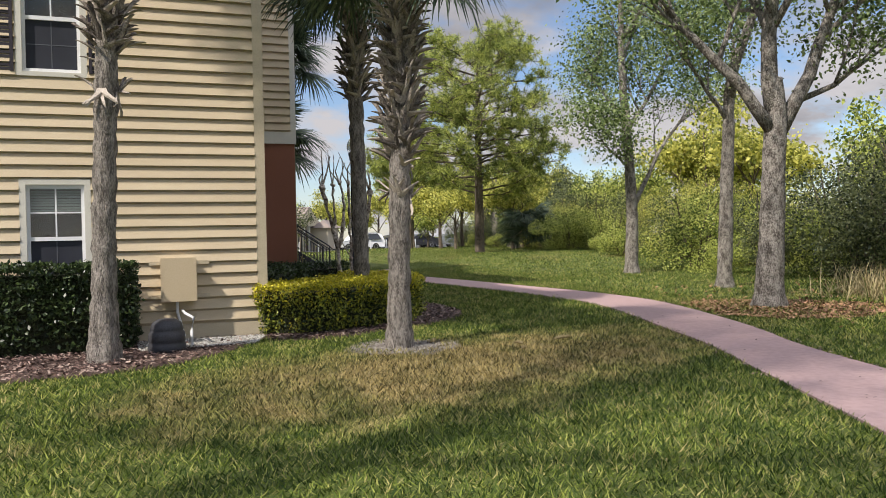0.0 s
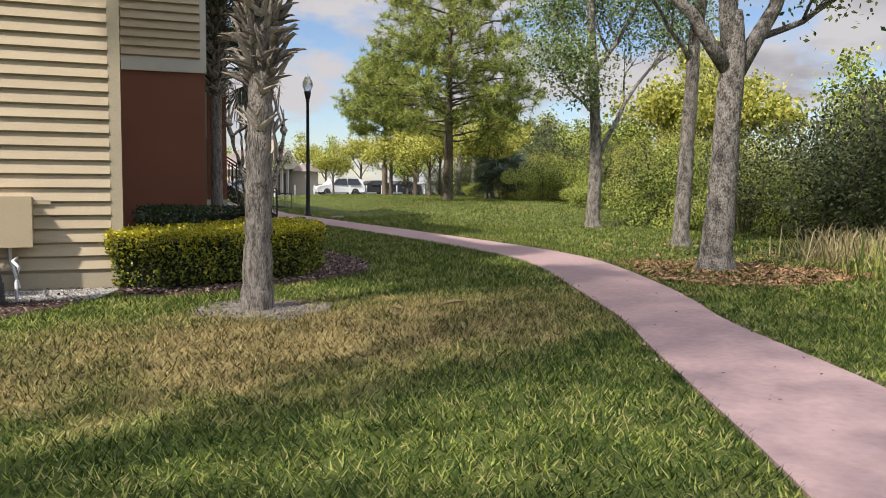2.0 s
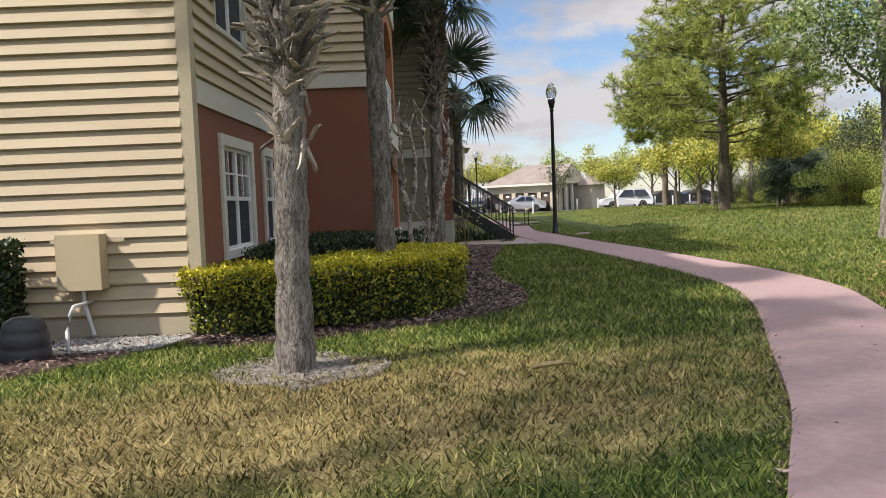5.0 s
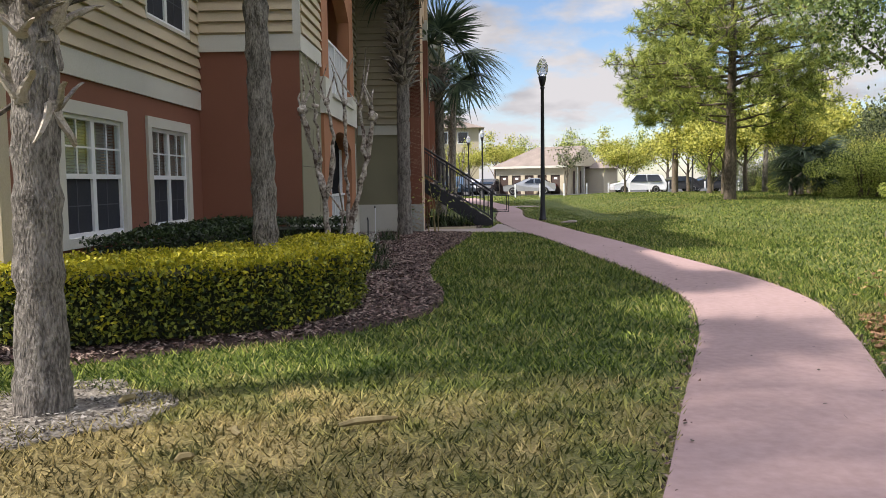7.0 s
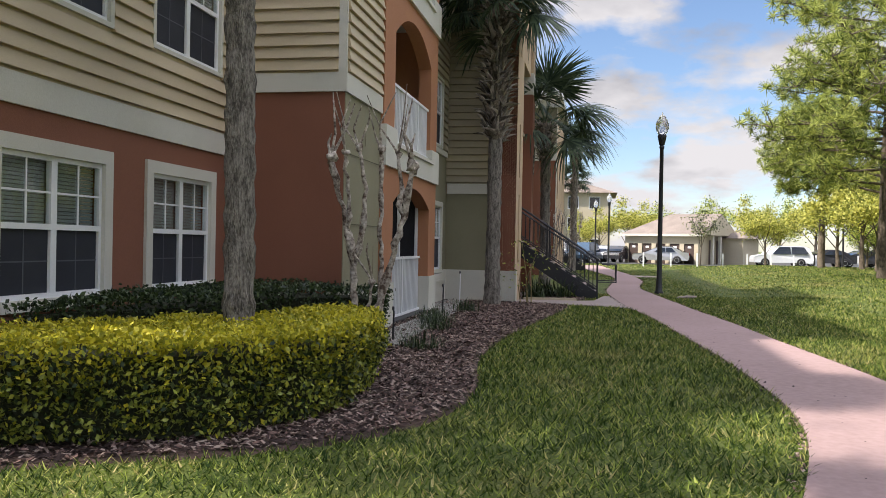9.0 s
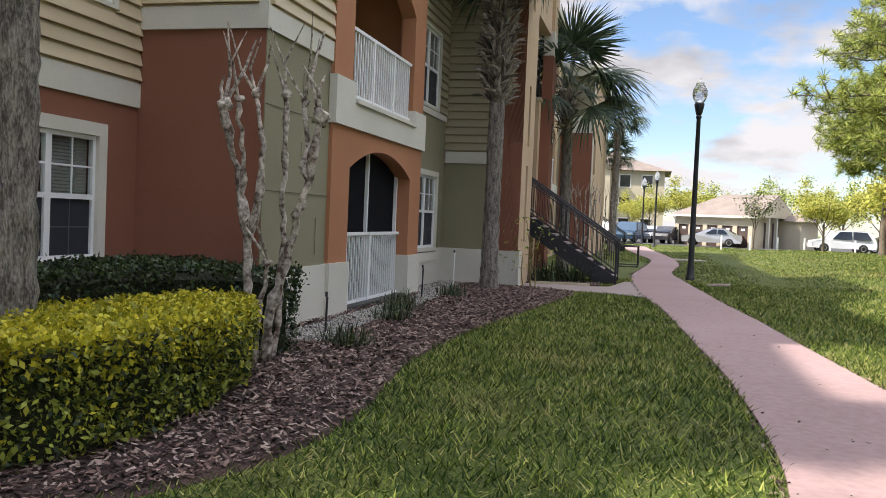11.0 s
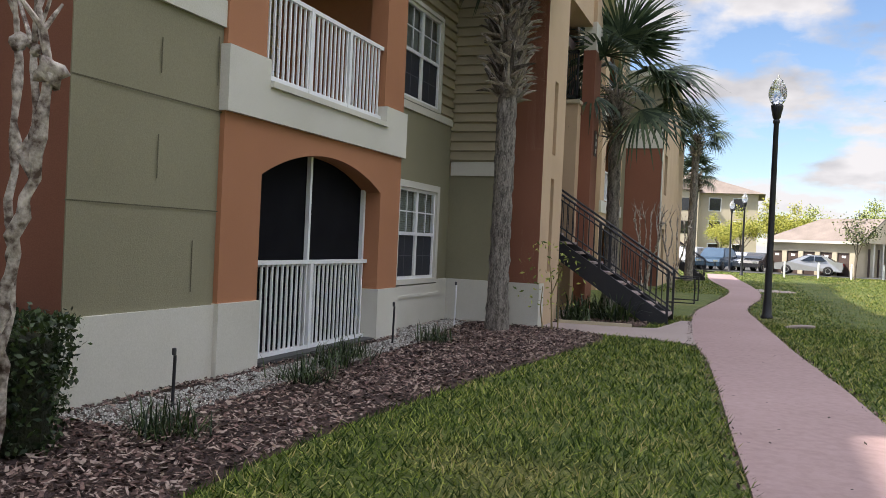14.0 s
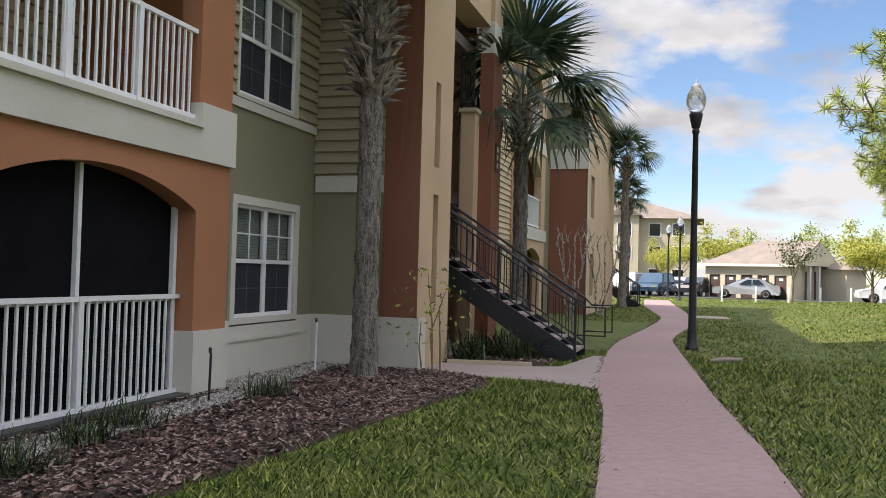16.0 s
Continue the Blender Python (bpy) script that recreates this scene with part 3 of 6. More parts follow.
def outline_wall(outer, arcs, thick, m, parent, name, material, label):
    """A wall slab with arched openings: arcs of (u0, u1, z0, spring, top)."""
    u0, u1, z0, z1 = outer
    bm = bmesh.new()
    cuts = [z0]
    for a in arcs:
        cuts += [a[2], a[4]]
    cuts.append(z1)
    for i in range(0, len(cuts) - 1, 2):
        if cuts[i + 1] - cuts[i] > 0.01:
            bx(bm, u0, u1, 0, thick, cuts[i], cuts[i + 1])
    for a0, a1, b0, sp, tp in arcs:
        bx(bm, u0, a0, 0, thick, b0, tp); bx(bm, a1, u1, 0, thick, b0, tp)
        n = 16
        arc = []
        h, half = tp - 0.02 - sp, (a1 - a0) / 2
        R = (half * half + h * h) / (2 * h)
        for k in range(n + 1):
            u = a0 + (a1 - a0) * k / n
            arc.append((u, sp + h - R + math.sqrt(max(R * R - (u - a0 - half) ** 2, 0))))
        f = [[bm.verts.new((u, y, z)) for u, z in arc] for y in (0, thick)]
        g = [[bm.verts.new((u, y, tp)) for u, z in arc] for y in (0, thick)]
        for k in range(n):
            for s in (0, 1):
                bm.faces.new((f[s][k], f[s][k + 1], g[s][k + 1], g[s][k]))
            bm.faces.new((f[0][k], f[1][k], f[1][k + 1], f[0][k + 1]))
    bmesh.ops.remove_doubles(bm, verts=bm.verts, dist=0.0005)
    return part(name, bm, material, parent, label, m)

def balustrade(parent, m, u0, u1, z0, z1, y, material, step=0.095, posts=()):
    rail = part("railing", B((u0, u1, y - 0.025, y + 0.025, z1 - 0.045, z1), (u0, u1, y - 0.02, y + 0.02, z0, z0 + 0.045)), material, parent, "white metal railing", m)
    n = int((u1 - u0) / step)
    bal = B((-0.011, 0.011, -0.011, 0.011, z0 + 0.045, z1 - 0.045))
    me = finish(bal, "baluster", material)
    for k in range(1, n):
        u = u0 + (u1 - u0) * k / n
        part("baluster", me, material, rail, m=m @ Matrix.Translation((u, y, 0)))
    for p in posts:
        part("post", B((p - 0.03, p + 0.03, y - 0.03, y + 0.03, z0, z1)), material, rail, m=m)
    return rail

TOP = 8.75
XA, YF, YB, XG, XP, XW, YD, XT = 1.75, 11.57, 17.02, 3.24, 3.29, 3.0, 25.55, 4.60
P0, P1 = 18.80, 22.84
bld = thing("apartment_building", pose(0, 20, 0.2), "three-storey apartment building in cream siding and red, orange and olive stucco", "building")

# siding end wall that faces the lawn
mF, mA, mB, mG, mP, mW, mD, mT = plane_y(YF), plane_x(XA), plane_y(YB), plane_x(XG), plane_x(XP), plane_x(XW), plane_y(YD), plane_x(XT)
hF = [(-1.24, -0.42, 0.83, 2.32), (-1.24, -0.42, 3.6, 5.09), (-1.24, -0.42, 6.4, 7.9), (-5.2, -4.38, 0.83, 2.32), (-5.2, -4.38, 3.6, 5.09), (-5.2, -4.38, 6.4, 7.9)]
inn = lambda hs: [(a + 0.02, b - 0.02, c + 0.02, d - 0.02) for a, b, c, d in hs]
w = part("wall", wall_mesh(-9, XA, -0.1, TOP, inn(hF)), SIDING, bld, "cream lap-sided end wall", mF)
siding(w, mF, -9, XA - 0.1, 0.42, TOP, [(a - 0.0, b + 0.0, c, d) for a, b, c, d in hF], SIDING)
part("skirt", B(lbox(-9, XA, 0.0, 0.03, 0.05, 0.40)), TRIM, bld, "tan skirt board", mF)
part("corner_board", B(lbox(XA - 0.1, XA + 0.035, 0.0, 0.035, 0.1, TOP)), TRIM, bld, "tan corner board", mF)
part("corner_board", B(lbox(YF + 0.002, YF + 0.14, 0.0, 0.035, 0.1, TOP)), TRIM, bld, "tan corner board", mA)
for h in hF:
    wn = window(bld, mF, *h, units=1, trim=0.075, cols=2, drop=0.2)
    if h[2] > 3:
        for s in (h[0] - 0.27, h[1] + 0.02):
            sl = bmesh.new(); bx(sl, s, s + 0.04, -0.05, -0.002, h[2] + 0.05, h[3]); bx(sl, s + 0.21, s + 0.25, -0.05, -0.002, h[2] + 0.05, h[3])
            z = h[2] + 0.06
            while z < h[3] - 0.04:
                bx(sl, s + 0.04, s + 0.21, -0.04, -0.012, z, z + 0.035); z += 0.05
            part("shutter", sl, SHUTTER, bld, "dark louvred shutter", mF)

# side wall with paired windows
hA = [(12.58, 14.26, 0.90, 2.36), (14.88, 16.48, 0.90, 2.36), (12.6, 14.23, 3.55, 5.05), (14.95, 16.6, 3.55, 5.05), (12.6, 14.23, 6.4, 7.9), (14.95, 16.6, 6.4, 7.9)]
part("wall", wall_mesh(YF + 0.2, YB, -0.1, 2.60, inn(hA[:2])), RED, bld, "rust-red stucco side wall", mA)
part("band", B(lbox(YF + 0.14, YB, -0.2, 0.03, 2.60, 2.86)), CREAM, bld, "cream belt band", mA)
w = part("wall", wall_mesh(YF + 0.2, YB, 2.86, TOP, inn(hA[2:])), SIDING, bld, "cream lap-sided upper wall", mA)
siding(w, mA, YF + 0.14, YB - 0.002, 2.87, TOP, hA[2:], SIDING)
for h in hA:
    window(bld, mA, *h, units=2, trim=0.13 if h[2] < 3 else 0.06, drop=0.5, cols=2)

# return wall and olive bay
part("wall", wall_mesh(XA - 0.2, XG, -0.1, 3.44), RED, bld, "rust-red stucco return wall", mB)
part("band", B(lbox(XA + 0.002, XG + 0.03, -0.2, 0.03, 3.44, 3.68)), CREAM, bld, "cream belt band", mB)
w = part("wall", wall_mesh(XA - 0.2, XG, 3.68, TOP), SIDING, bld, "cream lap-sided upper wall", mB)
siding(w, mB, XA + 0.002, XG - 0.08, 3.69, TOP, [], SIDING)
part("corner_board", B(lbox(XG - 0.08, XG + 0.03, 0.0, 0.03, 3.68, TOP)), CREAM, bld, "", mB)
ol = part("wall", wall_mesh(YB + 0.2, P0 + 0.1, 0.92, 3.44), OLIVE, bld, "olive stucco bay with scored joints", mG)
part("wall", wall_mesh(YB, YB + 0.2, 0.92, 3.44, thick=0.012), OLIVE, bld, "", mG @ Matrix.Translation((0, -0.012, 0)))
part("base", B(lbox(YB - 0.012, P0, -0.2, 0.03, -0.1, 0.92)), CREAM, bld, "cream-painted plinth", mG)
part("band", B(lbox(YB - 0.0, P0, -0.2, 0.032, 3.44, 3.68)), CREAM, bld, "cream belt band", mG)
w = part("wall", wall_mesh(YB + 0.2, P0 + 0.1, 3.68, TOP), SIDING, bld, "", mG)
siding(w, mG, YB + 0.09, P0, 3.69, TOP, [], SIDING)
JZ = [(17.0, P0, 1.765, 1.775), (YB, P0, 2.665, 2.677)]
for a, b, c, d in JZ + [(17.96, 17.972, 2.86, 3.15), (17.955, 17.967, 2.0, 2.36), (18.72, 18.73, 2.9, 3.34), (18.45, 18.462, 1.05, 1.5)]:
    part("joint", B(lbox(a, b, 0.0125, 0.0145, c, d)), OLIVE_D, bld, "scored stucco joint", mG)

# orange balcony bay
LV = 2.84
arcs = [(19.44, 22.22, 0.30, 2.17, 2.50), (19.44, 22.22, 3.05, 4.80, 5.28), (19.44, 22.22, 3.05 + LV, 4.80 + LV, 5.28 + LV)]
outline_wall((P0, P1, -0.1, TOP), arcs, 0.24, mP, bld, "wall", ORANGE, "orange stucco balcony bay with arched openings")
for d in (P0, P1 - 0.2):
    part("wall", B((1.2, XP - 0.24, d, d + 0.2, -0.1, TOP)), ORANGE, bld, "orange stucco bay cheek", Matrix())
for a, b in ((P0 - 0.02, 19.46), (22.20, P1 + 0.02)):
    part("base", B(lbox(a, b, -0.26, 0.03, -0.1, 0.93)), CREAM, bld, "cream-painted plinth", mP)
for k in (0, 1):
    z = LV * k
    part("band", B(lbox(P0 - 0.03, 19.455, -0.1, 0.05, 2.69 + z, 3.29 + z), lbox(22.205, P1 + 0.03, -0.1, 0.05, 2.69 + z, 3.29 + z), lbox(19.455, 22.205, -0.02, 0.05, 2.69 + z, 3.06 + z)), CREAM, bld, "cream balcony band", mP)
    part("ledge", B(lbox(19.457, 22.203, -0.1, 0.09, 3.02 + z, 3.08 + z)), CREAM, bld, "", mP)
    part("floor_slab", B((1.2, XP - 0.24, P0 + 0.2, P1 - 0.2, 2.78 + z, 3.04 + z)), CREAM, bld, "", Matrix())
    balustrade(bld, mP, 19.45, 22.21, 3.12 + z, 4.05 + z, 0.06, WHITE, 0.098, (20.37, 21.29))
    w = part("wall", B((1.2, 1.4, P0 + 0.2, P1 - 0.2, 3.04 + z, 5.62 + z)), SIDING, bld, "", Matrix())
    siding(w, plane_x(1.4), P0 + 0.2, P1 - 0.2, 3.05 + z, 5.6 + z, [(19.3, 21.2, 3.0 + z, 5.15 + z)], SIDING)
    # door slab in the room-shade colour, dark like the flat behind it
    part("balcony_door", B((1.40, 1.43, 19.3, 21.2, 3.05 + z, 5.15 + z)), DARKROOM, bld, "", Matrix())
part("floor_slab", B((1.2, XP - 0.24, P0 + 0.2, P1 - 0.2, 0.0, 0.33)), CONC, bld, "", Matrix())
part("wall", B((1.2, 1.4, P0 + 0.2, P1 - 0.2, 0.3, 2.8)), OLIVE, bld, "", Matrix())
part("kerb", B(lbox(19.46, 22.20, -0.26, 0.006, -0.1, 0.304)), ASPHALT, bld, "dark concrete patio edge", mP)
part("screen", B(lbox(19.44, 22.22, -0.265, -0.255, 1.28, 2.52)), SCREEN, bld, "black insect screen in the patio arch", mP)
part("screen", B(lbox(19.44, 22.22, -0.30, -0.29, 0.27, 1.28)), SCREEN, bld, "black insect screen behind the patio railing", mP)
for b in (lbox(20.75, 20.795, -0.25, -0.20, 0.34, 2.48), lbox(22.15, 22.20, -0.25, -0.20, 0.34, 2.26), lbox(19.46, 19.50, -0.25, -0.20, 0.34, 2.2)):
    part("screen_post", B(b), WHITE, bld, "white screen post", mP)
part("screen_rail", B(lbox(19.5, 22.15, -0.245, -0.21, 1.24, 1.28)), WHITE, bld, "white screen rail", mP)
balustrade(bld, mP, 19.47, 22.20, 0.30, 1.31, 0.17, WHITE, 0.098, (20.77,))

# olive recess with paired windows
hW = [(23.35, 25.05, 0.92, 2.46), (23.35, 24.93, 3.62, 5.14), (23.35, 24.93, 6.45, 7.98)]
part("wall", wall_mesh(P1, YD, 0.97, 3.50, inn(hW[:1])), OLIVE, bld, "olive stucco recess wall", mW)
part("base", B(lbox(P1, YD, -0.2, 0.03, -0.1, 0.90), lbox(P1, 23.35, -0.2, 0.03, 0.90, 0.97), lbox(25.05, YD, -0.2, 0.03, 0.90, 0.97), lbox(P1, 25.15, 0.03, 0.05, 0.72, 0.76)), CREAM, bld, "cream-painted plinth", mW)
part("band", B(lbox(P1, YD, -0.2, 0.03, 3.50, 3.61)), CREAM, bld, "", mW)
w = part("wall", wall_mesh(P1, YD, 3.61, TOP, inn(hW[1:])), SIDING_DARK, bld, "", mW)
siding(w, mW, P1, YD - 0.002, 3.62, TOP, hW[1:], SIDING_DARK)
for h in hW:
    window(bld, mW, *h, units=2, trim=0.10 if h[2] < 3 else 0.06, drop=0.5, cols=2)
part("wall", wall_mesh(XW - 0.2, 4.07, 0.97, 2.69), OLIVE, bld, "dark olive stucco wall", mD)
part("base", B(lbox(XW, XT + 0.03, -0.2, 0.03, -0.1, 0.97)), CREAM, bld, "cream-painted plinth", mD)
part("band", B(lbox(XW + 0.03, 4.07, -0.2, 0.03, 2.69, 2.92)), CREAM, bld, "", mD)
w = part("wall", wall_mesh(XW - 0.2, 4.07, 2.92, TOP), SIDING_DARK, bld, "", mD)
siding(w, mD, XW + 0.002, 4.07, 2.93, TOP, [], SIDING_DARK)
part("wall", wall_mesh(4.07, XT - 0.002, 0.97, TOP), RED, bld, "rust-red stucco stair wall", mD @ Matrix.Translation((0, -0.03, 0)))
hT = [(26.12, 26.36, 1.15, 2.72), (26.12, 26.36, 3.12, 4.35), (26.12, 26.36, 5.9, 7.2)]
part("wall", wall_mesh(YD - 0.03, 26.98, 0.0, TOP, hT, 0.3), TAN, bld, "tan stucco stair wall with slit openings", mT)
part("base", B(lbox(YD + 0.0, YD + 0.28, -0.0, 0.03, -0.1, 0.97)), CREAM, bld, "", mT)
# breezeway, its far post, landing and railing
part("wall", B((1.2, 1.4, YD, 34.2, 0, TOP)), TAN, bld, "breezeway back wall", Matrix())
part("wall", B((1.4, XT - 0.3, YD + 0.2, YD + 0.4, 0, TOP)), TAN, bld, "", Matrix())
part("floor_slab", B((1.4, XT, YD + 0.4, 30.9, 0.0, 0.30)), CONC, bld, "", Matrix())
part("floor_slab", B((1.4, 3.0, YD + 0.4, 30.1, 2.85, 3.05), (3.0, 4.1, 29.4, 30.1, 2.85, 3.05)), CONC, bld, "breezeway landing", Matrix())
# upper slab spans the whole breezeway, added to keep the passage dark
part("floor_slab", B((1.4, 4.1, YD + 0.4, 30.1, 2.85 + LV, 3.05 + LV)), CONC, bld, "breezeway landing", Matrix())
part("wall", B((1.4, 4.10, 30.1, 30.3, 0.0, TOP)), TAN, bld, "breezeway far wall", Matrix())
part("pier", B((4.12, 4.38, 29.1, 29.42, 0, 4.48)), TAN, bld, "tan stucco pier", Matrix())
part("pier_cap", B((4.08, 4.42, 29.06, 29.46, 4.48, 4.56), bev=0.01), TRIM, bld, "", Matrix())
part("post", B((4.38, 4.63, 29.42, 30.1, 0, 5.62)), RED, bld, "rust-red stucco breezeway post", Matrix())
part("post", B((4.382, 4.632, 29.422, 30.1, 5.62, 6.2)), CREAM, bld, "cream band on the post", Matrix())
part("post", B((4.38, 4.63, 29.42, 30.1, 6.2, TOP)), TAN, bld, "tan upper post", Matrix())
part("wall", B((4.1, 4.55, 27.0, 29.42, 6.1, TOP)), TAN, bld, "tan stucco upper breezeway wall", Matrix())
gd = part("guard", B((4.10, 4.36, 29.10, 29.14, 5.50, 5.56), (4.10, 4.36, 29.10, 29.14, 4.60, 4.65), (4.10, 4.14, 29.10, 29.14, 4.56, 5.56), (4.32, 4.36, 29.10, 29.14, 4.56, 5.56)), BLACK, bld, "dark steel landing guard", Matrix())
for k in range(1, 4):
    part("baluster", B((4.14 + 0.045 * k - 0.008, 4.14 + 0.045 * k + 0.008, 29.11, 29.13, 4.65, 5.5)), BLACK, gd, "", Matrix())
# far half of the building
mW2 = plane_x(XW)
w = part("wall", wall_mesh(31.0, 38.3, -0.1, TOP), SIDING, bld, "cream lap-sided far wall", mW2)
siding(w, mW2, 31.0, 38.3, 0.97, TOP, [], SIDING)
Q0, Q1 = 38.3, 42.4
arcs2 = [(39.0, 41.7, 0.36, 2.10, 2.45), (39.0, 41.7, 3.05, 4.80, 5.28), (39.0, 41.7, 3.05 + LV, 4.80 + LV, 5.28 + LV)]
outline_wall((Q0, Q1, -0.1, TOP), arcs2, 0.24, mP, bld, "wall", TAN, "far balcony bay with arched openings")
part("wall", B((1.2, XP - 0.24, Q0, Q0 + 0.2, -0.1, TOP), (1.2, XP - 0.24, Q1 - 0.2, Q1, -0.1, TOP)), ORANGE, bld, "", Matrix())
# back wall in the room-shade colour, so the far arches look dark
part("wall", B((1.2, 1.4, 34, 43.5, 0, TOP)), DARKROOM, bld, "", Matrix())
for k in (0, 1):
    z = LV * k
    part("band", B(lbox(Q0 - 0.03, Q1 + 0.03, -0.02, 0.05, 2.69 + z, 3.06 + z)), CREAM, bld, "", mP)
    part("floor_slab", B((1.2, XP - 0.24, Q0 + 0.2, Q1 - 0.2, 2.78 + z, 3.04 + z)), CREAM, bld, "", Matrix())
    balustrade(bld, mP, 39.0, 41.7, 3.12 + z, 4.05 + z, 0.06, WHITE, 0.12)
w = part("wall", wall_mesh(Q1, 43.6, -0.1, TOP), OLIVE, bld, "", mG)
mE = plane_y(43.6)
part("wall", wall_mesh(1.4, 4.55, -0.1, 5.3), RED, bld, "rust-red stucco projecting wall", mE)
part("band", B(lbox(1.4, 4.58, -0.2, 0.04, 5.3, 6.0)), CREAM, bld, "", mE)
part("wall", wall_mesh(1.4, 4.55, 6.0, 7.6), OLIVE, bld, "", mE)
part("cornice", B(lbox(1.4, 4.75, -0.2, 0.18, 7.6, 7.9)), CREAM, bld, "cream cornice", mE)
part("wall", wall_mesh(43.8, 53, -0.1, 7.6, [(44.6, 45.6, 0.9, 2.4), (44.6, 45.6, 3.7, 5.2)]), TAN, bld, "tan stucco far wall", plane_x(4.55))
part("corner_board", B(lbox(43.56, 43.75, 0.0, 0.03, 0, 7.6)), CREAM, bld, "", plane_x(4.55))
part("wall", B((-9, 1.2, 52.8, 53, -0.1, TOP), (-9.2, -9, YF, 53, -0.1, TOP), (1.2, 4.55, 52.8, 53, -0.1, 7.6)), TAN, bld, "", Matrix())
# roof: low hip with overhanging eaves
bm = bmesh.new()
def hip(bm, x0, x1, y0, y1, z0, z1, inset):
    e = [bm.verts.new(p) for p in ((x0, y0, z0), (x1, y0, z0), (x1, y1, z0), (x0, y1, z0))]
    r = [bm.verts.new(p) for p in (((x0 + x1) / 2, y0 + inset, z1), ((x0 + x1) / 2, y1 - inset, z1))]
    bm.faces.new(e)
    bm.faces.new((e[0], e[1], r[0])); bm.faces.new((e[1], e[2], r[1], r[0])); bm.faces.new((e[2], e[3], r[1])); bm.faces.new((e[3], e[0], r[0], r[1]))
hip(bm, -9.5, XA + 0.12, YF - 0.12, 53.4, TOP, TOP + 1.6, 5.5)
part("roof", bm, ROOF, bld, "brown shingle hip roof", Matrix())
part("soffit", B((XA + 0.12, XP + 0.35, YB - 0.2, YD, TOP + 0.002, TOP + 0.2), (XA + 0.12, 5.15, YD, 31.0, TOP + 0.002, TOP + 0.2), (XA + 0.12, 3.7, 31.0, 43.3, TOP + 0.002, TOP + 0.2), (XA + 0.12, 4.8, 43.3, 53.4, 7.9, 8.1)), CREAM, bld, "", Matrix())

# utility cabinet on the siding wall
ub = thing("utility_box", pose(0.615, YF - 0.03, 1.0), "beige metal utility cabinet fixed to the siding", "utility box")
part("body", B((-0.215, 0.215, -0.21, 0.0, -0.28, 0.285), bev=0.008), UTIL, ub)
part("lid", B((-0.225, 0.225, -0.225, -0.212, -0.28, 0.29), bev=0.004), UTIL, ub)
for z in (0.22, -0.22):
    part("bracket", B((-0.36, -0.216, -0.02, 0.0, z - 0.025, z + 0.025)), TRIM, ub)
    part("bracket", B((0.216, 0.40, -0.02, 0.0, z - 0.025, z + 0.025)), TRIM, ub)
part("conduit", tube(bmesh.new(), [(-0.02, -0.08, -0.28), (-0.02, -0.08, -0.42), (0.06, -0.08, -0.75)], [0.02] * 3, 8), WHITE, ub, "pale conduit")

# outdoor stair
st = thing("outdoor_stairs", pose(5.4, 28.4, 0.25), "black steel outdoor stair with concrete treads and railings", "stairs")
def stair(parent, x_foot, y0, y1, z_foot, n, rise=0.178, run=0.272):
    zt = z_foot + n * rise; xt = x_foot - n * run
    for y in (y0, y1 - 0.05):
        bm = bmesh.new()
        pr = [(x_foot + 0.02, z_foot), (x_foot + 0.02, z_foot + 0.16), (xt, zt + 0.06), (xt, zt - 0.26), (x_foot - 0.38, z_foot)]
        a = [bm.verts.new((x, y, z)) for x, z in pr]; b = [bm.verts.new((x, y + 0.05, z)) for x, z in pr]
        bm.faces.new(a); bm.faces.new(b)
        for k in range(5):
            bm.faces.new((a[k], a[(k + 1) % 5], b[(k + 1) % 5], b[k]))
        part("stringer", bm, BLACK, parent, "black steel stringer", Matrix())
    tread = finish(B((-0.29, 0, y0 + 0.05, y1 - 0.05, -0.05, 0), bev=0.006), "tread", CONC)
    for k in range(1, n + 1):
        part("tread", tread, CONC, parent, "pale concrete tread", Matrix.Translation((x_foot - (k - 1) * run, 0, z_foot + k * rise)))
    sl = rise / run
    for y in (y0 + 0.025, y1 - 0.025):
        zr = lambda x, h: z_foot + (x_foot - x) * sl + h
        rl = part("railing", tube(bmesh.new(), [(x_foot - 0.0, y, zr(x_foot, 0.98)), (xt, y, zr(xt, 0.98))], [0.022] * 2, 8), BLACK, parent, "black steel handrail", Matrix())
        part("rail", tube(bmesh.new(), [(x_foot, y, zr(x_foot, 0.88)), (xt, y, zr(xt, 0.88))], [0.016] * 2, 6), BLACK, rl, "", Matrix())
        part("rail", tube(bmesh.new(), [(x_foot, y, zr(x_foot, 0.24)), (xt, y, zr(xt, 0.24))], [0.016] * 2, 6), BLACK, rl, "", Matrix())
        for x in (x_foot, x_foot - 1.25, xt + 0.02):
            part("post", B((x - 0.022, x + 0.022, y - 0.022, y + 0.022, zr(x, 0.0), zr(x, 0.98))), BLACK, rl, "", Matrix())
        bal = finish(B((-0.008, 0.008, -0.008, 0.008, 0.24, 0.88)), "baluster", BLACK)
        m = int((x_foot - xt) / 0.105)
        for k in range(1, m):
            x = x_foot - k * 0.105
            part("baluster", bal, BLACK, rl, "", Matrix.Translation((x, y, zr(x, 0))))
        part("extension", tube(bmesh.new(), [(x_foot, y, zr(x_foot, 0.98)), (x_foot + 0.12, y, z_foot + 0.86), (x_foot + 0.46, y, z_foot + 0.86), (x_foot + 0.46, y, z_foot + 0.42), (x_foot, y, z_foot + 0.42)], [0.018] * 5, 6), BLACK, rl, "", Matrix())
stair(st, 6.42, 27.85, 29.0, 0.26, 15)

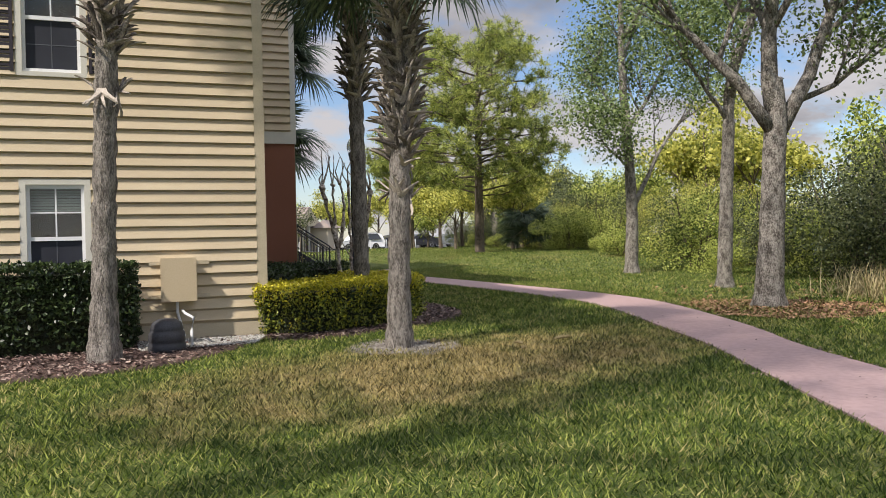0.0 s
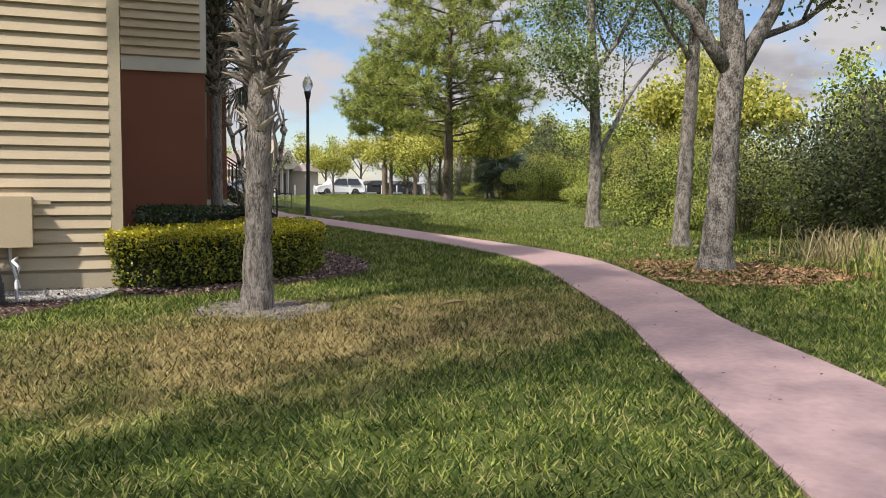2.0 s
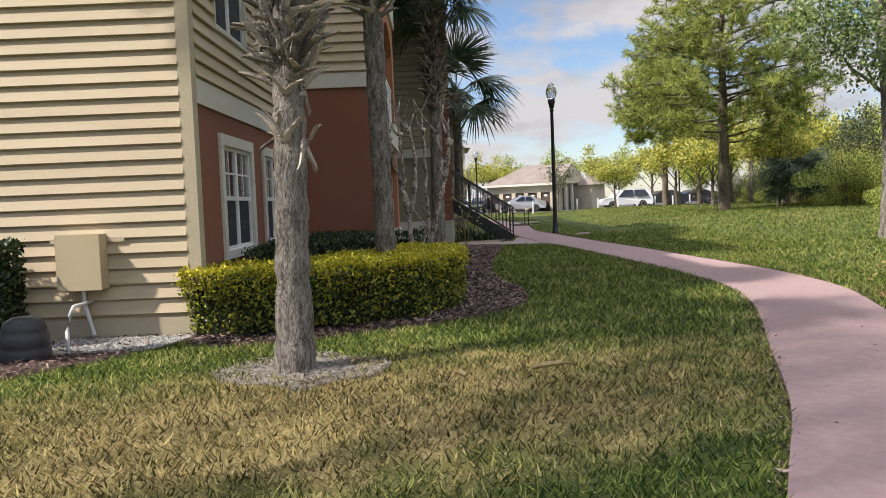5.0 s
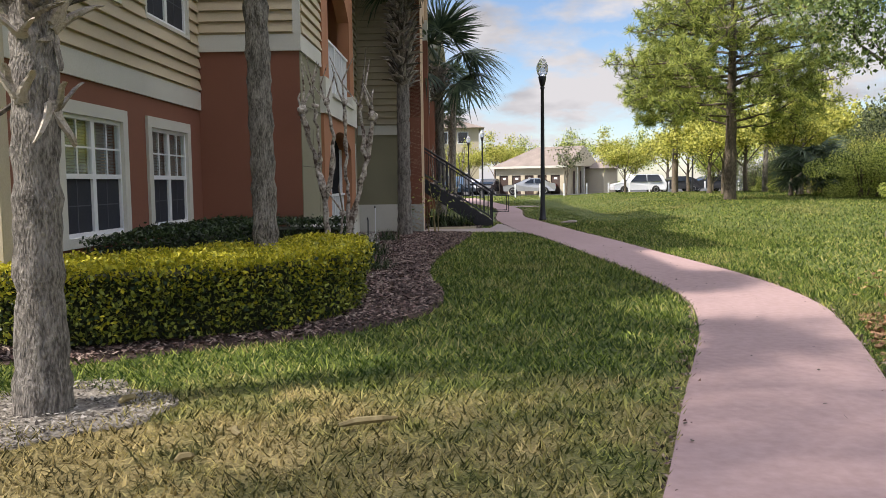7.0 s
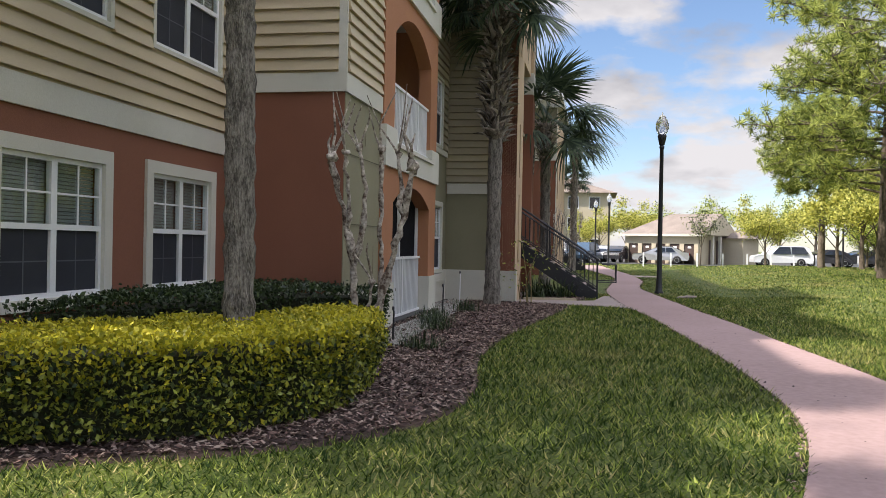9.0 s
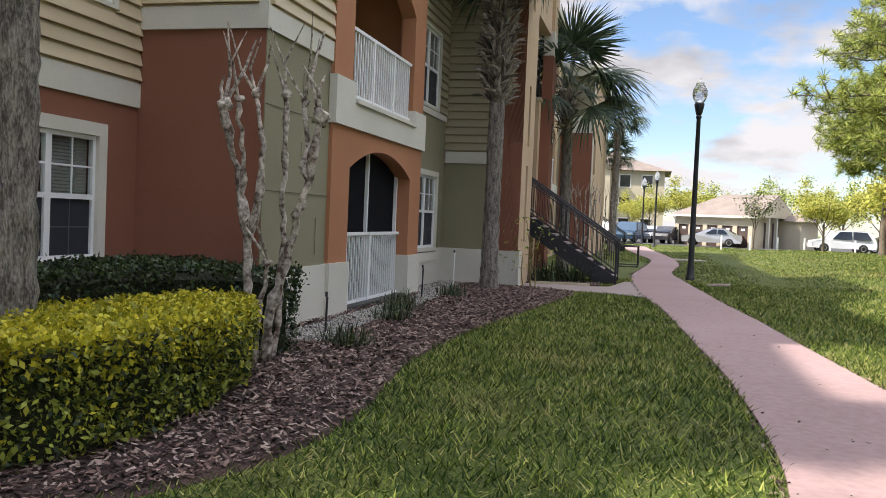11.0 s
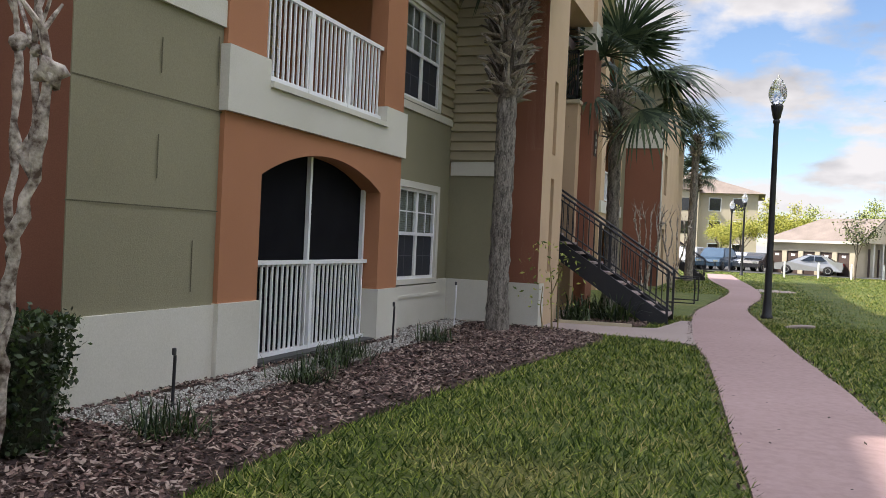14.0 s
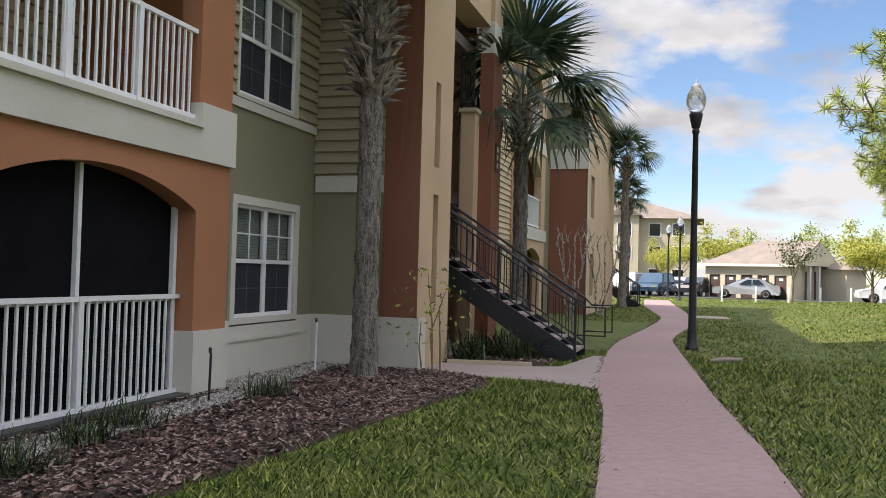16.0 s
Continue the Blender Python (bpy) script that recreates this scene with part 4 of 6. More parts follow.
# ---- plants ----
def fan_frond(seed, reach=0.85, stalk=0.75):
    """A fan palm frond: a bent stalk along +x and a fan of folded, drooping leaflets."""
    r = np.random.default_rng(seed); q = []
    for k in range(5):
        x0, x1 = stalk * k / 5, stalk * (k + 1) / 5
        for s in (1, -1):
            q.append([(x0, -0.013 * s, 0), (x1, -0.013 * s, 0), (x1, 0, 0.014 * s), (x0, 0, 0.014 * s)])
    n = 40
    for k in range(n):
        a = (k / (n - 1) - 0.5) * 4.1 + r.normal() * 0.03
        L = reach * (0.78 + 0.3 * math.cos(a * 0.55)) * r.uniform(0.88, 1.08)
        ca, sa = math.cos(a), math.sin(a)
        droop = r.uniform(0.35, 0.75); w0 = 0.026
        prev = None
        for j, t in enumerate((0.0, 0.35, 0.68, 1.0)):
            d = L * t; z = -droop * d * d * 0.9 - 0.10 * abs(sa) * d
            shrink = 1 - 0.25 * t * t * droop
            c = np.array((stalk + ca * d * shrink, sa * d * shrink, z))
            w = (0.5 + 1.0 * math.sin(3.14 * min(t + 0.1, 1))) * w0 if t < 1 else 0.003
            o = np.array((-sa, ca, 0.35)) * w * 0.5
            if prev is not None:
                q.append([prev[0], prev[1], c + o, c - o])
            prev = (c - o, c + o)
    return raw_mesh("frond", np.array(q), 4, PALM_LEAF)

FRONDS = [fan_frond(k) for k in range(4)]

def boot_mesh():
    """The split stub of an old leaf: a broad base that forks into two curved straps."""
    bm = bmesh.new()
    for sd in (-1, 1):
        line = [(0.0, 0.010, 0.0, 0.046), (0.034, 0.035, 0.075, 0.040), (0.060, 0.085, 0.145, 0.034), (0.082, 0.135, 0.205, 0.027), (0.115, 0.170, 0.245, 0.012)]
        rings = []
        for x, y, z, w in line:
            rings.append([bm.verts.new((x + dx, sd * (y + dy), z + 0.3 * dy)) for dx, dy in ((0.012, -w), (0.02, 0), (0.010, w), (-0.012, w * 0.9), (-0.014, -w * 0.9))])
        for a, b in zip(rings, rings[1:]):
            for k in range(5):
                bm.faces.new((a[k], a[(k + 1) % 5], b[(k + 1) % 5], b[k]))
        bm.faces.new(rings[0]); bm.faces.new(rings[-1])
    return finish(bm, "leaf_stub", PALM_BOOT)
BOOT = boot_mesh()

def palm(x, y, r0, r1, boot0, crown, lean=(0, 0), seed=1, fronds=26, size=1.0, label="", odd=0, fat=1.25):
    g = ground_z(x, y)
    ob = thing("palm_tree", pose(x, y, g), label or "cabbage palm with grey trunk, old leaf stubs and fan fronds", "palm tree", "palms beside the building")
    r = np.random.default_rng(seed)
    bm = bmesh.new(); n = int(crown / 0.09); sides = 16; rings = []
    axis = lambda z: (lean[0] * (z / crown) ** 1.3, lean[1] * (z / crown) ** 1.3)
    for i in range(n + 1):
        z = crown * i / n - (0.12 if i == 0 else 0)
        rad = r1 + (r0 - r1) * math.exp(-max(z, 0) / 0.45) * 1.0 + 0.008 * math.sin(z * 41) + 0.006 * math.sin(z * 17 + seed)
        if z > boot0:
            rad *= 0.92
        a = axis(max(z, 0))
        rings.append([bm.verts.new((a[0] + (rad + 0.016 * noise.noise((math.cos(t) * 3.2, math.sin(t) * 3.2 + seed * 7, z * 5.0))) * math.cos(t), a[1] + (rad + 0.016 * noise.noise((math.cos(t) * 3.2 + 9, math.sin(t) * 3.2, z * 5.0))) * math.sin(t), z)) for t in [6.28318 * k / sides for k in range(sides)]])
    for q0, q1 in zip(rings, rings[1:]):
        for k in range(sides):
            bm.faces.new((q0[k], q0[(k + 1) % sides], q1[(k + 1) % sides], q1[k]))
    bm.faces.new(rings[-1])
    part("trunk", bm, PALM_BARK, ob, "grey ringed trunk", smooth=True)
    z, k = boot0, 0
    while z < crown - 0.1:
        a = axis(z); t = k * 2.39996 + r.normal() * 0.12
        s = fat * r.uniform(0.75, 1.1) * 0.86
        part("leaf_stub", BOOT, PALM_BOOT, ob).matrix_basis = Matrix.Translation((a[0] + r1 * 0.88 * math.cos(t), a[1] + r1 * 0.88 * math.sin(t), z)) @ Matrix.Rotation(t, 4, "Z") @ Matrix.Rotation(radians(r.uniform(4, 24)), 4, "Y") @ Matrix.Rotation(radians(r.choice([-32, 32]) + r.normal() * 8), 4, "X") @ Matrix.Scale(s, 4)
        z += 0.019; k += 1
    for i in range(odd):
        z = boot0 - r.choice([0.02, 0.08, 0.34, 0.40, 0.44]) - r.uniform(0, 0.05); a = axis(z); t = i * 2.1 + r.normal() * 0.3
        part("leaf_stub", BOOT, PALM_BOOT, ob).matrix_basis = Matrix.Translation((a[0] + r1 * 0.92 * math.cos(t), a[1] + r1 * 0.92 * math.sin(t), z)) @ Matrix.Rotation(t, 4, "Z") @ Matrix.Rotation(radians(r.choice([8, 20, 35, 115, 150])), 4, "Y") @ Matrix.Rotation(radians(r.normal() * 30), 4, "X") @ Matrix.Scale(fat * r.uniform(0.5, 0.75), 4)
    a = axis(crown)
    for i in range(fronds):
        el = radians(80 - 100 * (i / fronds) ** 0.95 + r.normal() * 6); t = i * 2.39996 + r.normal() * 0.2
        part("frond", FRONDS[i % 4], PALM_LEAF, ob).matrix_basis = Matrix.Translation((a[0], a[1], crown + 0.1 - 0.25 * i / fronds)) @ Matrix.Rotation(t, 4, "Z") @ Matrix.Rotation(-el, 4, "Y") @ Matrix.Rotation(r.normal() * 0.3, 4, "X") @ Matrix.Scale(size * r.uniform(0.85, 1.1), 4)
    return ob

palm(-0.27, 10.05, 0.205, 0.125, 3.45, 7.0, (0.27, 0.0), 11, 24, label="slim cabbage palm with dark ragged stubs by the siding", odd=7)
palm(3.05, 9.62, 0.18, 0.13, 2.26, 4.75, (0.14, 0.0), 12, 24, 1.0, label="cabbage palm with cross-hatched leaf stubs in a sandy ring", odd=9, fat=1.3)
palm(3.58, 13.22, 0.15, 0.12, 3.55, 5.35, (-0.08, 0.0), 13, 24, 0.95, label="cabbage palm with grey trunk rising from the yellow hedge")
palm(4.22, 24.6, 0.20, 0.15, 3.5, 6.45, (0.02, 0.0), 14, 28, 1.2, label="tall cabbage palm by the olive recess wall", fat=1.5)
palm(4.95, 30.6, 0.20, 0.14, 3.7, 4.75, (-0.04, 0.0), 15, 19, 1.35, label="cabbage palm with dense crown beyond the stairs")
palm(5.1, 51.5, 0.22, 0.16, 5.6, 6.6, (0.1, 0.0), 16, 22, 1.05, label="cabbage palm beside the far wing")
palm(5.0, 54.5, 0.22, 0.16, 4.2, 5.1, (0.0, 0.0), 17, 22, 0.85, label="smaller cabbage palm beside the far wing")

def inside(poly, q):
    c = np.zeros(len(q), bool); n = len(poly)
    for i in range(n):
        (x0, y0), (x1, y1) = poly[i], poly[(i + 1) % n]
        hit = ((y0 > q[:, 1]) != (y1 > q[:, 1])) & (q[:, 0] < (x1 - x0) * (q[:, 1] - y0) / (y1 - y0 + 1e-12) + x0)
        c ^= hit
    return c

def in_poly(poly, n, r):
    a = np.array(poly); lo, hi = a.min(axis=0), a.max(axis=0)
    q = r.uniform(lo, hi, (n * 4, 2))
    return q[inside(poly, q)][:n]

def drawn_in(pts, k=0.15):
    """The outline moved inwards by k."""
    n, sg, res = len(pts), (1 if area_sign(pts) > 0 else -1), []
    for i in range(n):
        d = (pts[(i + 1) % n] - pts[i - 1]).normalized()
        res.append(pts[i] - Vector((d.y, -d.x)) * sg * k)
    return res

def hedge(outline, height, mats, label, seed, density=900, leaf=0.055):
    """A clipped hedge: a solid core painted dark as inner shade, and a skin of single leaves."""
    r = np.random.default_rng(seed)
    c = np.mean(outline, axis=0); z0 = ground_z(*c)
    ob = thing("hedge", pose(c[0], c[1], z0), label, "hedge")
    pts = [Vector(p) for p in outline]
    core = drawn_in(pts)
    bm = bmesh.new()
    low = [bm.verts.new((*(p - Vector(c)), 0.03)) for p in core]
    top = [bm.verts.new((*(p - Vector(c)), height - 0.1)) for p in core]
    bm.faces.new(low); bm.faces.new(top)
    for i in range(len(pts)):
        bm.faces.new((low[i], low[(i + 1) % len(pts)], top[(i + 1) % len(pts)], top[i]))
    part("shade_core", bm, HEDGE_CORE, ob, "solid core painted dark for the shade inside")
    area = abs(sum(pts[i].x * pts[(i + 1) % len(pts)].y - pts[(i + 1) % len(pts)].x * pts[i].y for i in range(len(pts)))) / 2
    q = in_poly(outline, int(area * density * 1.6), r)
    lump = np.array([noise.noise((p[0] * 2.3, p[1] * 2.3, seed)) for p in q])
    T = np.c_[q - c, height + 0.05 * lump + r.normal(size=len(q)) * 0.022]
    S = []
    for i in range(len(pts)):
        a, b = pts[i], pts[(i + 1) % len(pts)]
        L = (b - a).length; n = int(L * height * density * 1.5)
        t, h = r.uniform(0, 1, n), height * r.uniform(0.02, 1.0, n) ** 0.8
        nrm = Vector((b.y - a.y, a.x - b.x)).normalized()
        pos = np.array(a) + t[:, None] * np.array(b - a)
        off = np.array([noise.noise((p[0] * 2.6, p[1] * 2.6, hh * 2.6 + seed)) for p, hh in zip(pos, h)]) * 0.13 + r.normal(size=n) * 0.032 - 0.06
        off -= 0.10 * np.clip((0.16 - h) / 0.16, 0, 1)
        S.append(np.c_[pos + off[:, None] * np.array(nrm) * (1 if area_sign(pts) > 0 else -1) - c, h])
    S = np.concatenate(S)
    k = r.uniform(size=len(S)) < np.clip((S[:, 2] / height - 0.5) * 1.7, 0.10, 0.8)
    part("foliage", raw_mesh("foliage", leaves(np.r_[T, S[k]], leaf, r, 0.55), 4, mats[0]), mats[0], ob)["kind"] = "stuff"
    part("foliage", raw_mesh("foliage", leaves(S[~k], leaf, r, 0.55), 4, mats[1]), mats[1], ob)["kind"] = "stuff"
    return ob

def area_sign(pts):
    return sum(pts[i].x * pts[(i + 1) % len(pts)].y - pts[(i + 1) % len(pts)].x * pts[i].y for i in range(len(pts)))

def fill(outline, n=4):
    return [tuple(v) for v in resample(smooth_line([(y, x) for x, y in outline + outline[:1]], n), 40)[:-1]]

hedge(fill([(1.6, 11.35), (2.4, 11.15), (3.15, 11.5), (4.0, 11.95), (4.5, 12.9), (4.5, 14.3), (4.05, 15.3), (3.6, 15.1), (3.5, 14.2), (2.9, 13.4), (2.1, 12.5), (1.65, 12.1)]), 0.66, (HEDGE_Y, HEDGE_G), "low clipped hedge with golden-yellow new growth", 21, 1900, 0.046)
hedge(fill([(2.0, 12.5), (2.75, 13.6), (3.0, 14.6), (3.2, 15.5), (4.0, 15.9), (4.0, 16.45), (3.2, 16.6), (2.1, 16.6)]), 0.80, (HEDGE_D, HEDGE_D), "dark green clipped hedge along the red wall", 22, 800, 0.05)
hedge([(-6, 10.7), (-0.2, 10.65), (0.12, 10.8), (0.12, 11.3), (-0.2, 11.42), (-6, 11.42)], 1.05, (HEDGE_D, HEDGE_D), "tall dark green hedge before the siding wall", 23, 1200, 0.06)

# crape myrtle: several knobbly stems from one root
def crape(x, y, stems, seed, label):
    ob = thing("crape_myrtle", pose(x, y, ground_z(x, y)), label, "shrub")
    r = np.random.default_rng(seed)
    for path, rad in stems:
        p = [Vector(v) for v in path]; fine = []
        for a, b in zip(p, p[1:]):
            m = max(3, int((b - a).length / 0.10))
            fine += [a.lerp(b, k / m) + Vector(r.normal(size=3)) * 0.011 for k in range(m)]
        fine.append(p[-1]); n = len(fine)
        radii = [0.86 * rad * (1 - 0.38 * k / n) * r.choice([0.82, 0.98, 1.12, 1.5], p=[0.32, 0.32, 0.2, 0.16]) for k in range(n)]
        st = part("stem", tube(bmesh.new(), fine, radii, 8), CRAPE, ob, "mottled peeling stem", smooth=True)
        e = fine[-1]
        kn = bmesh.new(); bmesh.ops.create_icosphere(kn, subdivisions=2, radius=rad * 1.15, matrix=Matrix.Translation(e))
        for v in kn.verts:
            v.co += (v.co - e) * 1.1 * noise.noise(v.co * 19)
        part("knob", kn, CRAPE, st, "pruned knob", smooth=True)
        for _ in range(int(r.integers(2, 4))):
            d = Vector((r.normal() * 0.25, r.normal() * 0.25, 1)).normalized(); L = r.uniform(0.35, 0.8)
            mid = e + d * L * 0.5 + Vector(r.normal(size=3)) * 0.04
            part("shoot", tube(bmesh.new(), [e, mid, e + d * L + Vector(r.normal(size=3)) * 0.06], [rad * 0.42, rad * 0.32, rad * 0.14], 6), CRAPE, st, "bare shoot")
    return ob

ST = [([(0.07, 0.0, -0.03), (0.10, 0.0, 0.4), (0.26, 0.0, 1.0), (0.43, 0.0, 1.62), (0.51, 0.0, 2.15)], 0.056),
      ([(-0.07, 0.03, -0.03), (-0.12, 0.03, 0.5), (-0.14, 0.03, 1.1), (-0.29, 0.05, 1.7), (-0.43, 0.05, 2.25)], 0.050),
      ([(-0.14, 0.03, 1.05), (-0.04, 0.02, 1.5), (0.0, 0.0, 1.9), (-0.10, 0.0, 2.35)], 0.036),
      ([(0.08, 0.12, -0.03), (0.14, 0.14, 0.8), (0.13, 0.14, 1.5), (0.11, 0.16, 2.35)], 0.038),
      ([(0.40, 0.0, 1.5), (0.39, 0.04, 1.85), (0.33, 0.06, 2.3)], 0.032),
      ([(-0.21, 0.04, 1.4), (-0.21, 0.0, 1.8), (-0.24, -0.04, 2.3)], 0.032),
      ([(0.0, -0.03, -0.03), (0.02, -0.05, 0.35), (0.10, -0.04, 0.9)], 0.034)]
crape(3.93, 15.68, ST, 31, "bare crape myrtle with mottled knobbly stems in the mulch")
crape(4.6, 39.5, [([(a * 0.9, b, c) for a, b, c in p], w * 0.9) for p, w in ST], 32, "bare crape myrtle by the far balcony")
crape(5.1, 43.0, [([(a * 1.1, b, c) for a, b, c in p], w * 0.9) for p, w in ST], 33, "bare crape myrtle by the far red wall")

# broadleaf trees
def limb(bm, r, p, d, length, rad, depth, tips, up=0.12, spread=0.55, seg=6, kids=3):
    pts, radii = [p.copy()], [rad]
    d = d.normalized()
    for k in range(seg):
        d = (d + Vector(r.normal(size=3)) * 0.10 + Vector((0, 0, up * 0.4))).normalized()
        p = p + d * (length / seg)
        pts.append(p.copy()); radii.append(rad * (1 - 0.62 * (k + 1) / seg))
    tube(bm, pts, radii, 10 if rad > 0.08 else 6 if rad > 0.03 else 4)
    if depth == 0:
        tips.extend(pts[2:])
        return
    if depth == 1:
        tips.extend(pts[4:])
    for i in range(kids + (1 if depth > 1 else 0)):
        t = r.uniform(0.3, 1.0); k = min(int(t * seg), seg)
        a = r.uniform(0, 6.28); side = Vector((math.cos(a), math.sin(a), r.uniform(-0.1, 0.5)))
        limb(bm, r, pts[k], d + side * spread * 1.6, length * r.uniform(0.45, 0.7), radii[k] * 0.6, depth - 1, tips, up, spread, 5, kids)

def trunk_tube(bm, r, pts, radii, sides=18):
    """A trunk with a root flare and uneven sides."""
    fine, rr = [], []
    for (a, ra), (b, rb) in zip(zip(pts, radii), list(zip(pts, radii))[1:]):
        m = max(2, int((Vector(b) - Vector(a)).length / 0.12))
        for k in range(m):
            fine.append(Vector(a).lerp(Vector(b), k / m)); rr.append(ra + (rb - ra) * k / m)
    fine.append(Vector(pts[-1])); rr.append(radii[-1])
    n0 = len(bm.verts); tube(bm, fine, rr, sides)
    bm.verts.ensure_lookup_table()
    for v in bm.verts[n0:]:
        c = min(fine, key=lambda f: abs(f.z - v.co.z))
        o = v.co - c
        v.co += o * (0.14 * noise.noise(v.co * 1.7) + 0.07 * noise.noise(v.co * 6.5) + 0.03 * noise.noise(v.co * 17))

def broadleaf(x, y, trunk, trunk_r, limbs, seed, bark, leafmat, count, leaf, label, spread=0.55, cluster=0.45, depth=3):
    r = np.random.default_rng(seed)
    ob = thing("tree", pose(x, y, ground_z(x, y)), label, "tree")
    bm = bmesh.new(); tips = []
    trunk_tube(bm, r, trunk, trunk_r)
    for p, d, L, rad in limbs:
        limb(bm, r, Vector(p), Vector(d), L, rad, depth, tips, spread=spread)
    part("trunk", bm, bark, ob, "rough grey trunk and limbs", smooth=True)
    t = np.array([tuple(v) for v in tips])
    c = t[r.integers(0, len(t), count)] + r.normal(size=(count, 3)) * cluster * np.array((1, 1, 0.7))
    c = c[c[:, 2] > 2.2]
    part("crown", raw_mesh("crown", leaves(c, leaf, r, 0.6), 4, leafmat), leafmat, ob, "thin airy green leaves")["kind"] = "stuff"
    return ob

broadleaf(10.17, 11.3, [(0, 0, -0.1), (0.02, 0, 0.25), (0.08, 0, 1.2), (0.18, 0, 2.9), (0.2, 0, 3.2), (0.22, 0, 3.9)], [0.36, 0.25, 0.205, 0.18, 0.185, 0.11],
          [((0.2, 0, 3.1), (0.02, 0.05, 1), 4.6, 0.16), ((0.12, 0, 3.0), (-0.75, 0.1, 1.2), 3.0, 0.12), ((0.28, 0, 3.0), (1.0, -0.1, 1.25), 3.4, 0.14), ((0.72, -0.05, 3.55), (1.0, -0.2, 0.35), 2.4, 0.06), ((0.2, 0, 4.8), (-0.6, -0.5, 0.9), 2.4, 0.07), ((0.2, 0, 5.4), (0.5, 0.6, 0.8), 2.6, 0.07)], 41, BARK, LEAF, 21000, 0.092, "tall leaning broadleaf tree with forked pale-lichened trunk by the path")
broadleaf(12.6, 15.4, [(0, 0, -0.1), (0.02, 0, 0.3), (0.1, 0, 2.0), (0.22, 0, 4.4)], [0.26, 0.17, 0.145, 0.125],
          [((0.22, 0, 4.3), (0.1, 0, 1), 4.0, 0.14), ((0.18, 0, 3.7), (-0.6, 0.2, 1.3), 2.6, 0.06), ((0.2, 0, 4.4), (0.6, 0.3, 1.0), 2.8, 0.06)], 42, BARK, LEAF, 13000, 0.092, "slender straight broadleaf tree at the wood's edge")
broadleaf(14.48, 21.94, [(0, 0, -0.1), (0.0, 0, 0.3), (0.05, 0, 1.7), (-0.02, 0, 3.4), (-0.15, 0, 5.0)], [0.30, 0.21, 0.175, 0.15, 0.135],
          [((-0.15, 0, 4.9), (-0.05, 0, 1), 4.4, 0.14), ((0.06, 0, 1.9), (0.75, 0.0, 1.25), 4.0, 0.085), ((0.0, 0, 3.2), (-0.9, 0.0, 0.6), 1.7, 0.05), ((-0.1, 0, 4.3), (0.7, 0.3, 1.0), 2.8, 0.08), ((-0.1, 0, 4.5), (-0.5, 0.5, 1.2), 2.4, 0.08)], 43, BARK, LEAF, 22000, 0.098, "spreading broadleaf tree with a low side limb")

def pine(x, y, height, low, radius, seed, label, lean=0.0):
    """A round-crowned pine: rising boughs that fork, each twig ending in a brush of needles."""
    r = np.random.default_rng(seed)
    ob = thing("pine_tree", pose(x, y, ground_z(x, y)), label, "pine tree")
    bm = bmesh.new(); k = height / 10.3
    trunk_tube(bm, r, [(0, 0, -0.1), (0.02, 0, height * 0.4), (0.05 + lean, 0, height * 0.75), (lean, 0, height * 0.93)], [0.24 * k, 0.17 * k, 0.09 * k, 0.03], 12)
    tips = []
    mid, half = low + (height - low) * 0.48, (height - low) * 0.60
    n = int(66 * k)
    for i in range(n):
        t = (i + 0.5) / n; z0 = low * 0.92 + (height * 0.93 - low) * t
        a = i * 2.39996 + r.normal() * 0.35
        zt = z0 + r.uniform(0.25, 1.0) * (0.9 - 0.2 * t) + (0.7 if t > 0.7 else 0)
        R = radius * math.sqrt(max(0.05, 1 - ((zt - mid) / half) ** 2)) * r.uniform(0.7, 1.04)
        e = Vector((R * math.cos(a), R * math.sin(a), zt)); b = Vector((0.03 + lean * t, 0, z0)); pts = []
        bow = r.uniform(-0.25, 0.35)
        for s in range(8):
            u = s / 7
            pts.append(b.lerp(e, u) + Vector((0, 0, bow * math.sin(3.14 * u))) + Vector(r.normal(size=3)) * 0.07 * u)
        r0 = 0.018 + 0.011 * R
        tube(bm, pts, [r0 * (1 - 0.8 * s / 7) for s in range(8)], 5)
        out = Vector((math.cos(a), math.sin(a), 0.25))
        for s in range(2, 8):
            for _ in range(2 if s < 4 else 4):
                d2 = (out * 0.5 + Vector((r.normal(), r.normal(), r.normal() * 0.7 + 0.25))).normalized() * r.uniform(0.3, 0.95) * (0.5 + 0.12 * R)
                m1 = pts[s] + d2 * 0.55 + Vector(r.normal(size=3)) * 0.05; q = pts[s] + d2
                tube(bm, [pts[s], m1, q], [r0 * 0.32, r0 * 0.22, r0 * 0.12], 3, False)
                tips.append(q)
                if s > 3:
                    tips.append(m1 + Vector(r.normal(size=3)) * 0.12)
    part("trunk", bm, BARK_D, ob, "brown bark trunk and boughs", smooth=True)
    t = np.array([tuple(v) for v in tips]); m = 32
    dirs = r.normal(size=(len(t) * m, 3)); dirs[:, 2] += 0.35; dirs /= np.linalg.norm(dirs, axis=1)[:, None]
    base = np.repeat(t, m, axis=0) + dirs * 0.02
    L = r.uniform(0.17, 0.30, (len(base), 1)); side = np.cross(dirs, r.normal(size=dirs.shape)); side /= np.linalg.norm(side, axis=1)[:, None]
    tri = np.stack([base - side * 0.012, base + side * 0.012, base + dirs * L + side * 0.006, base + dirs * L - side * 0.006], axis=1)
    part("crown", raw_mesh("crown", tri, 4, NEEDLE), NEEDLE, ob, "tufts of yellow-green needles")["kind"] = "stuff"
    return ob

pine(15.75, 36.7, 10.3, 2.9, 4.7, 51, "round-crowned pine on the lawn")
pine(18.1, 54.2, 8.6, 4.0, 2.9, 52, "smaller pine behind the round-crowned one", 0.2)

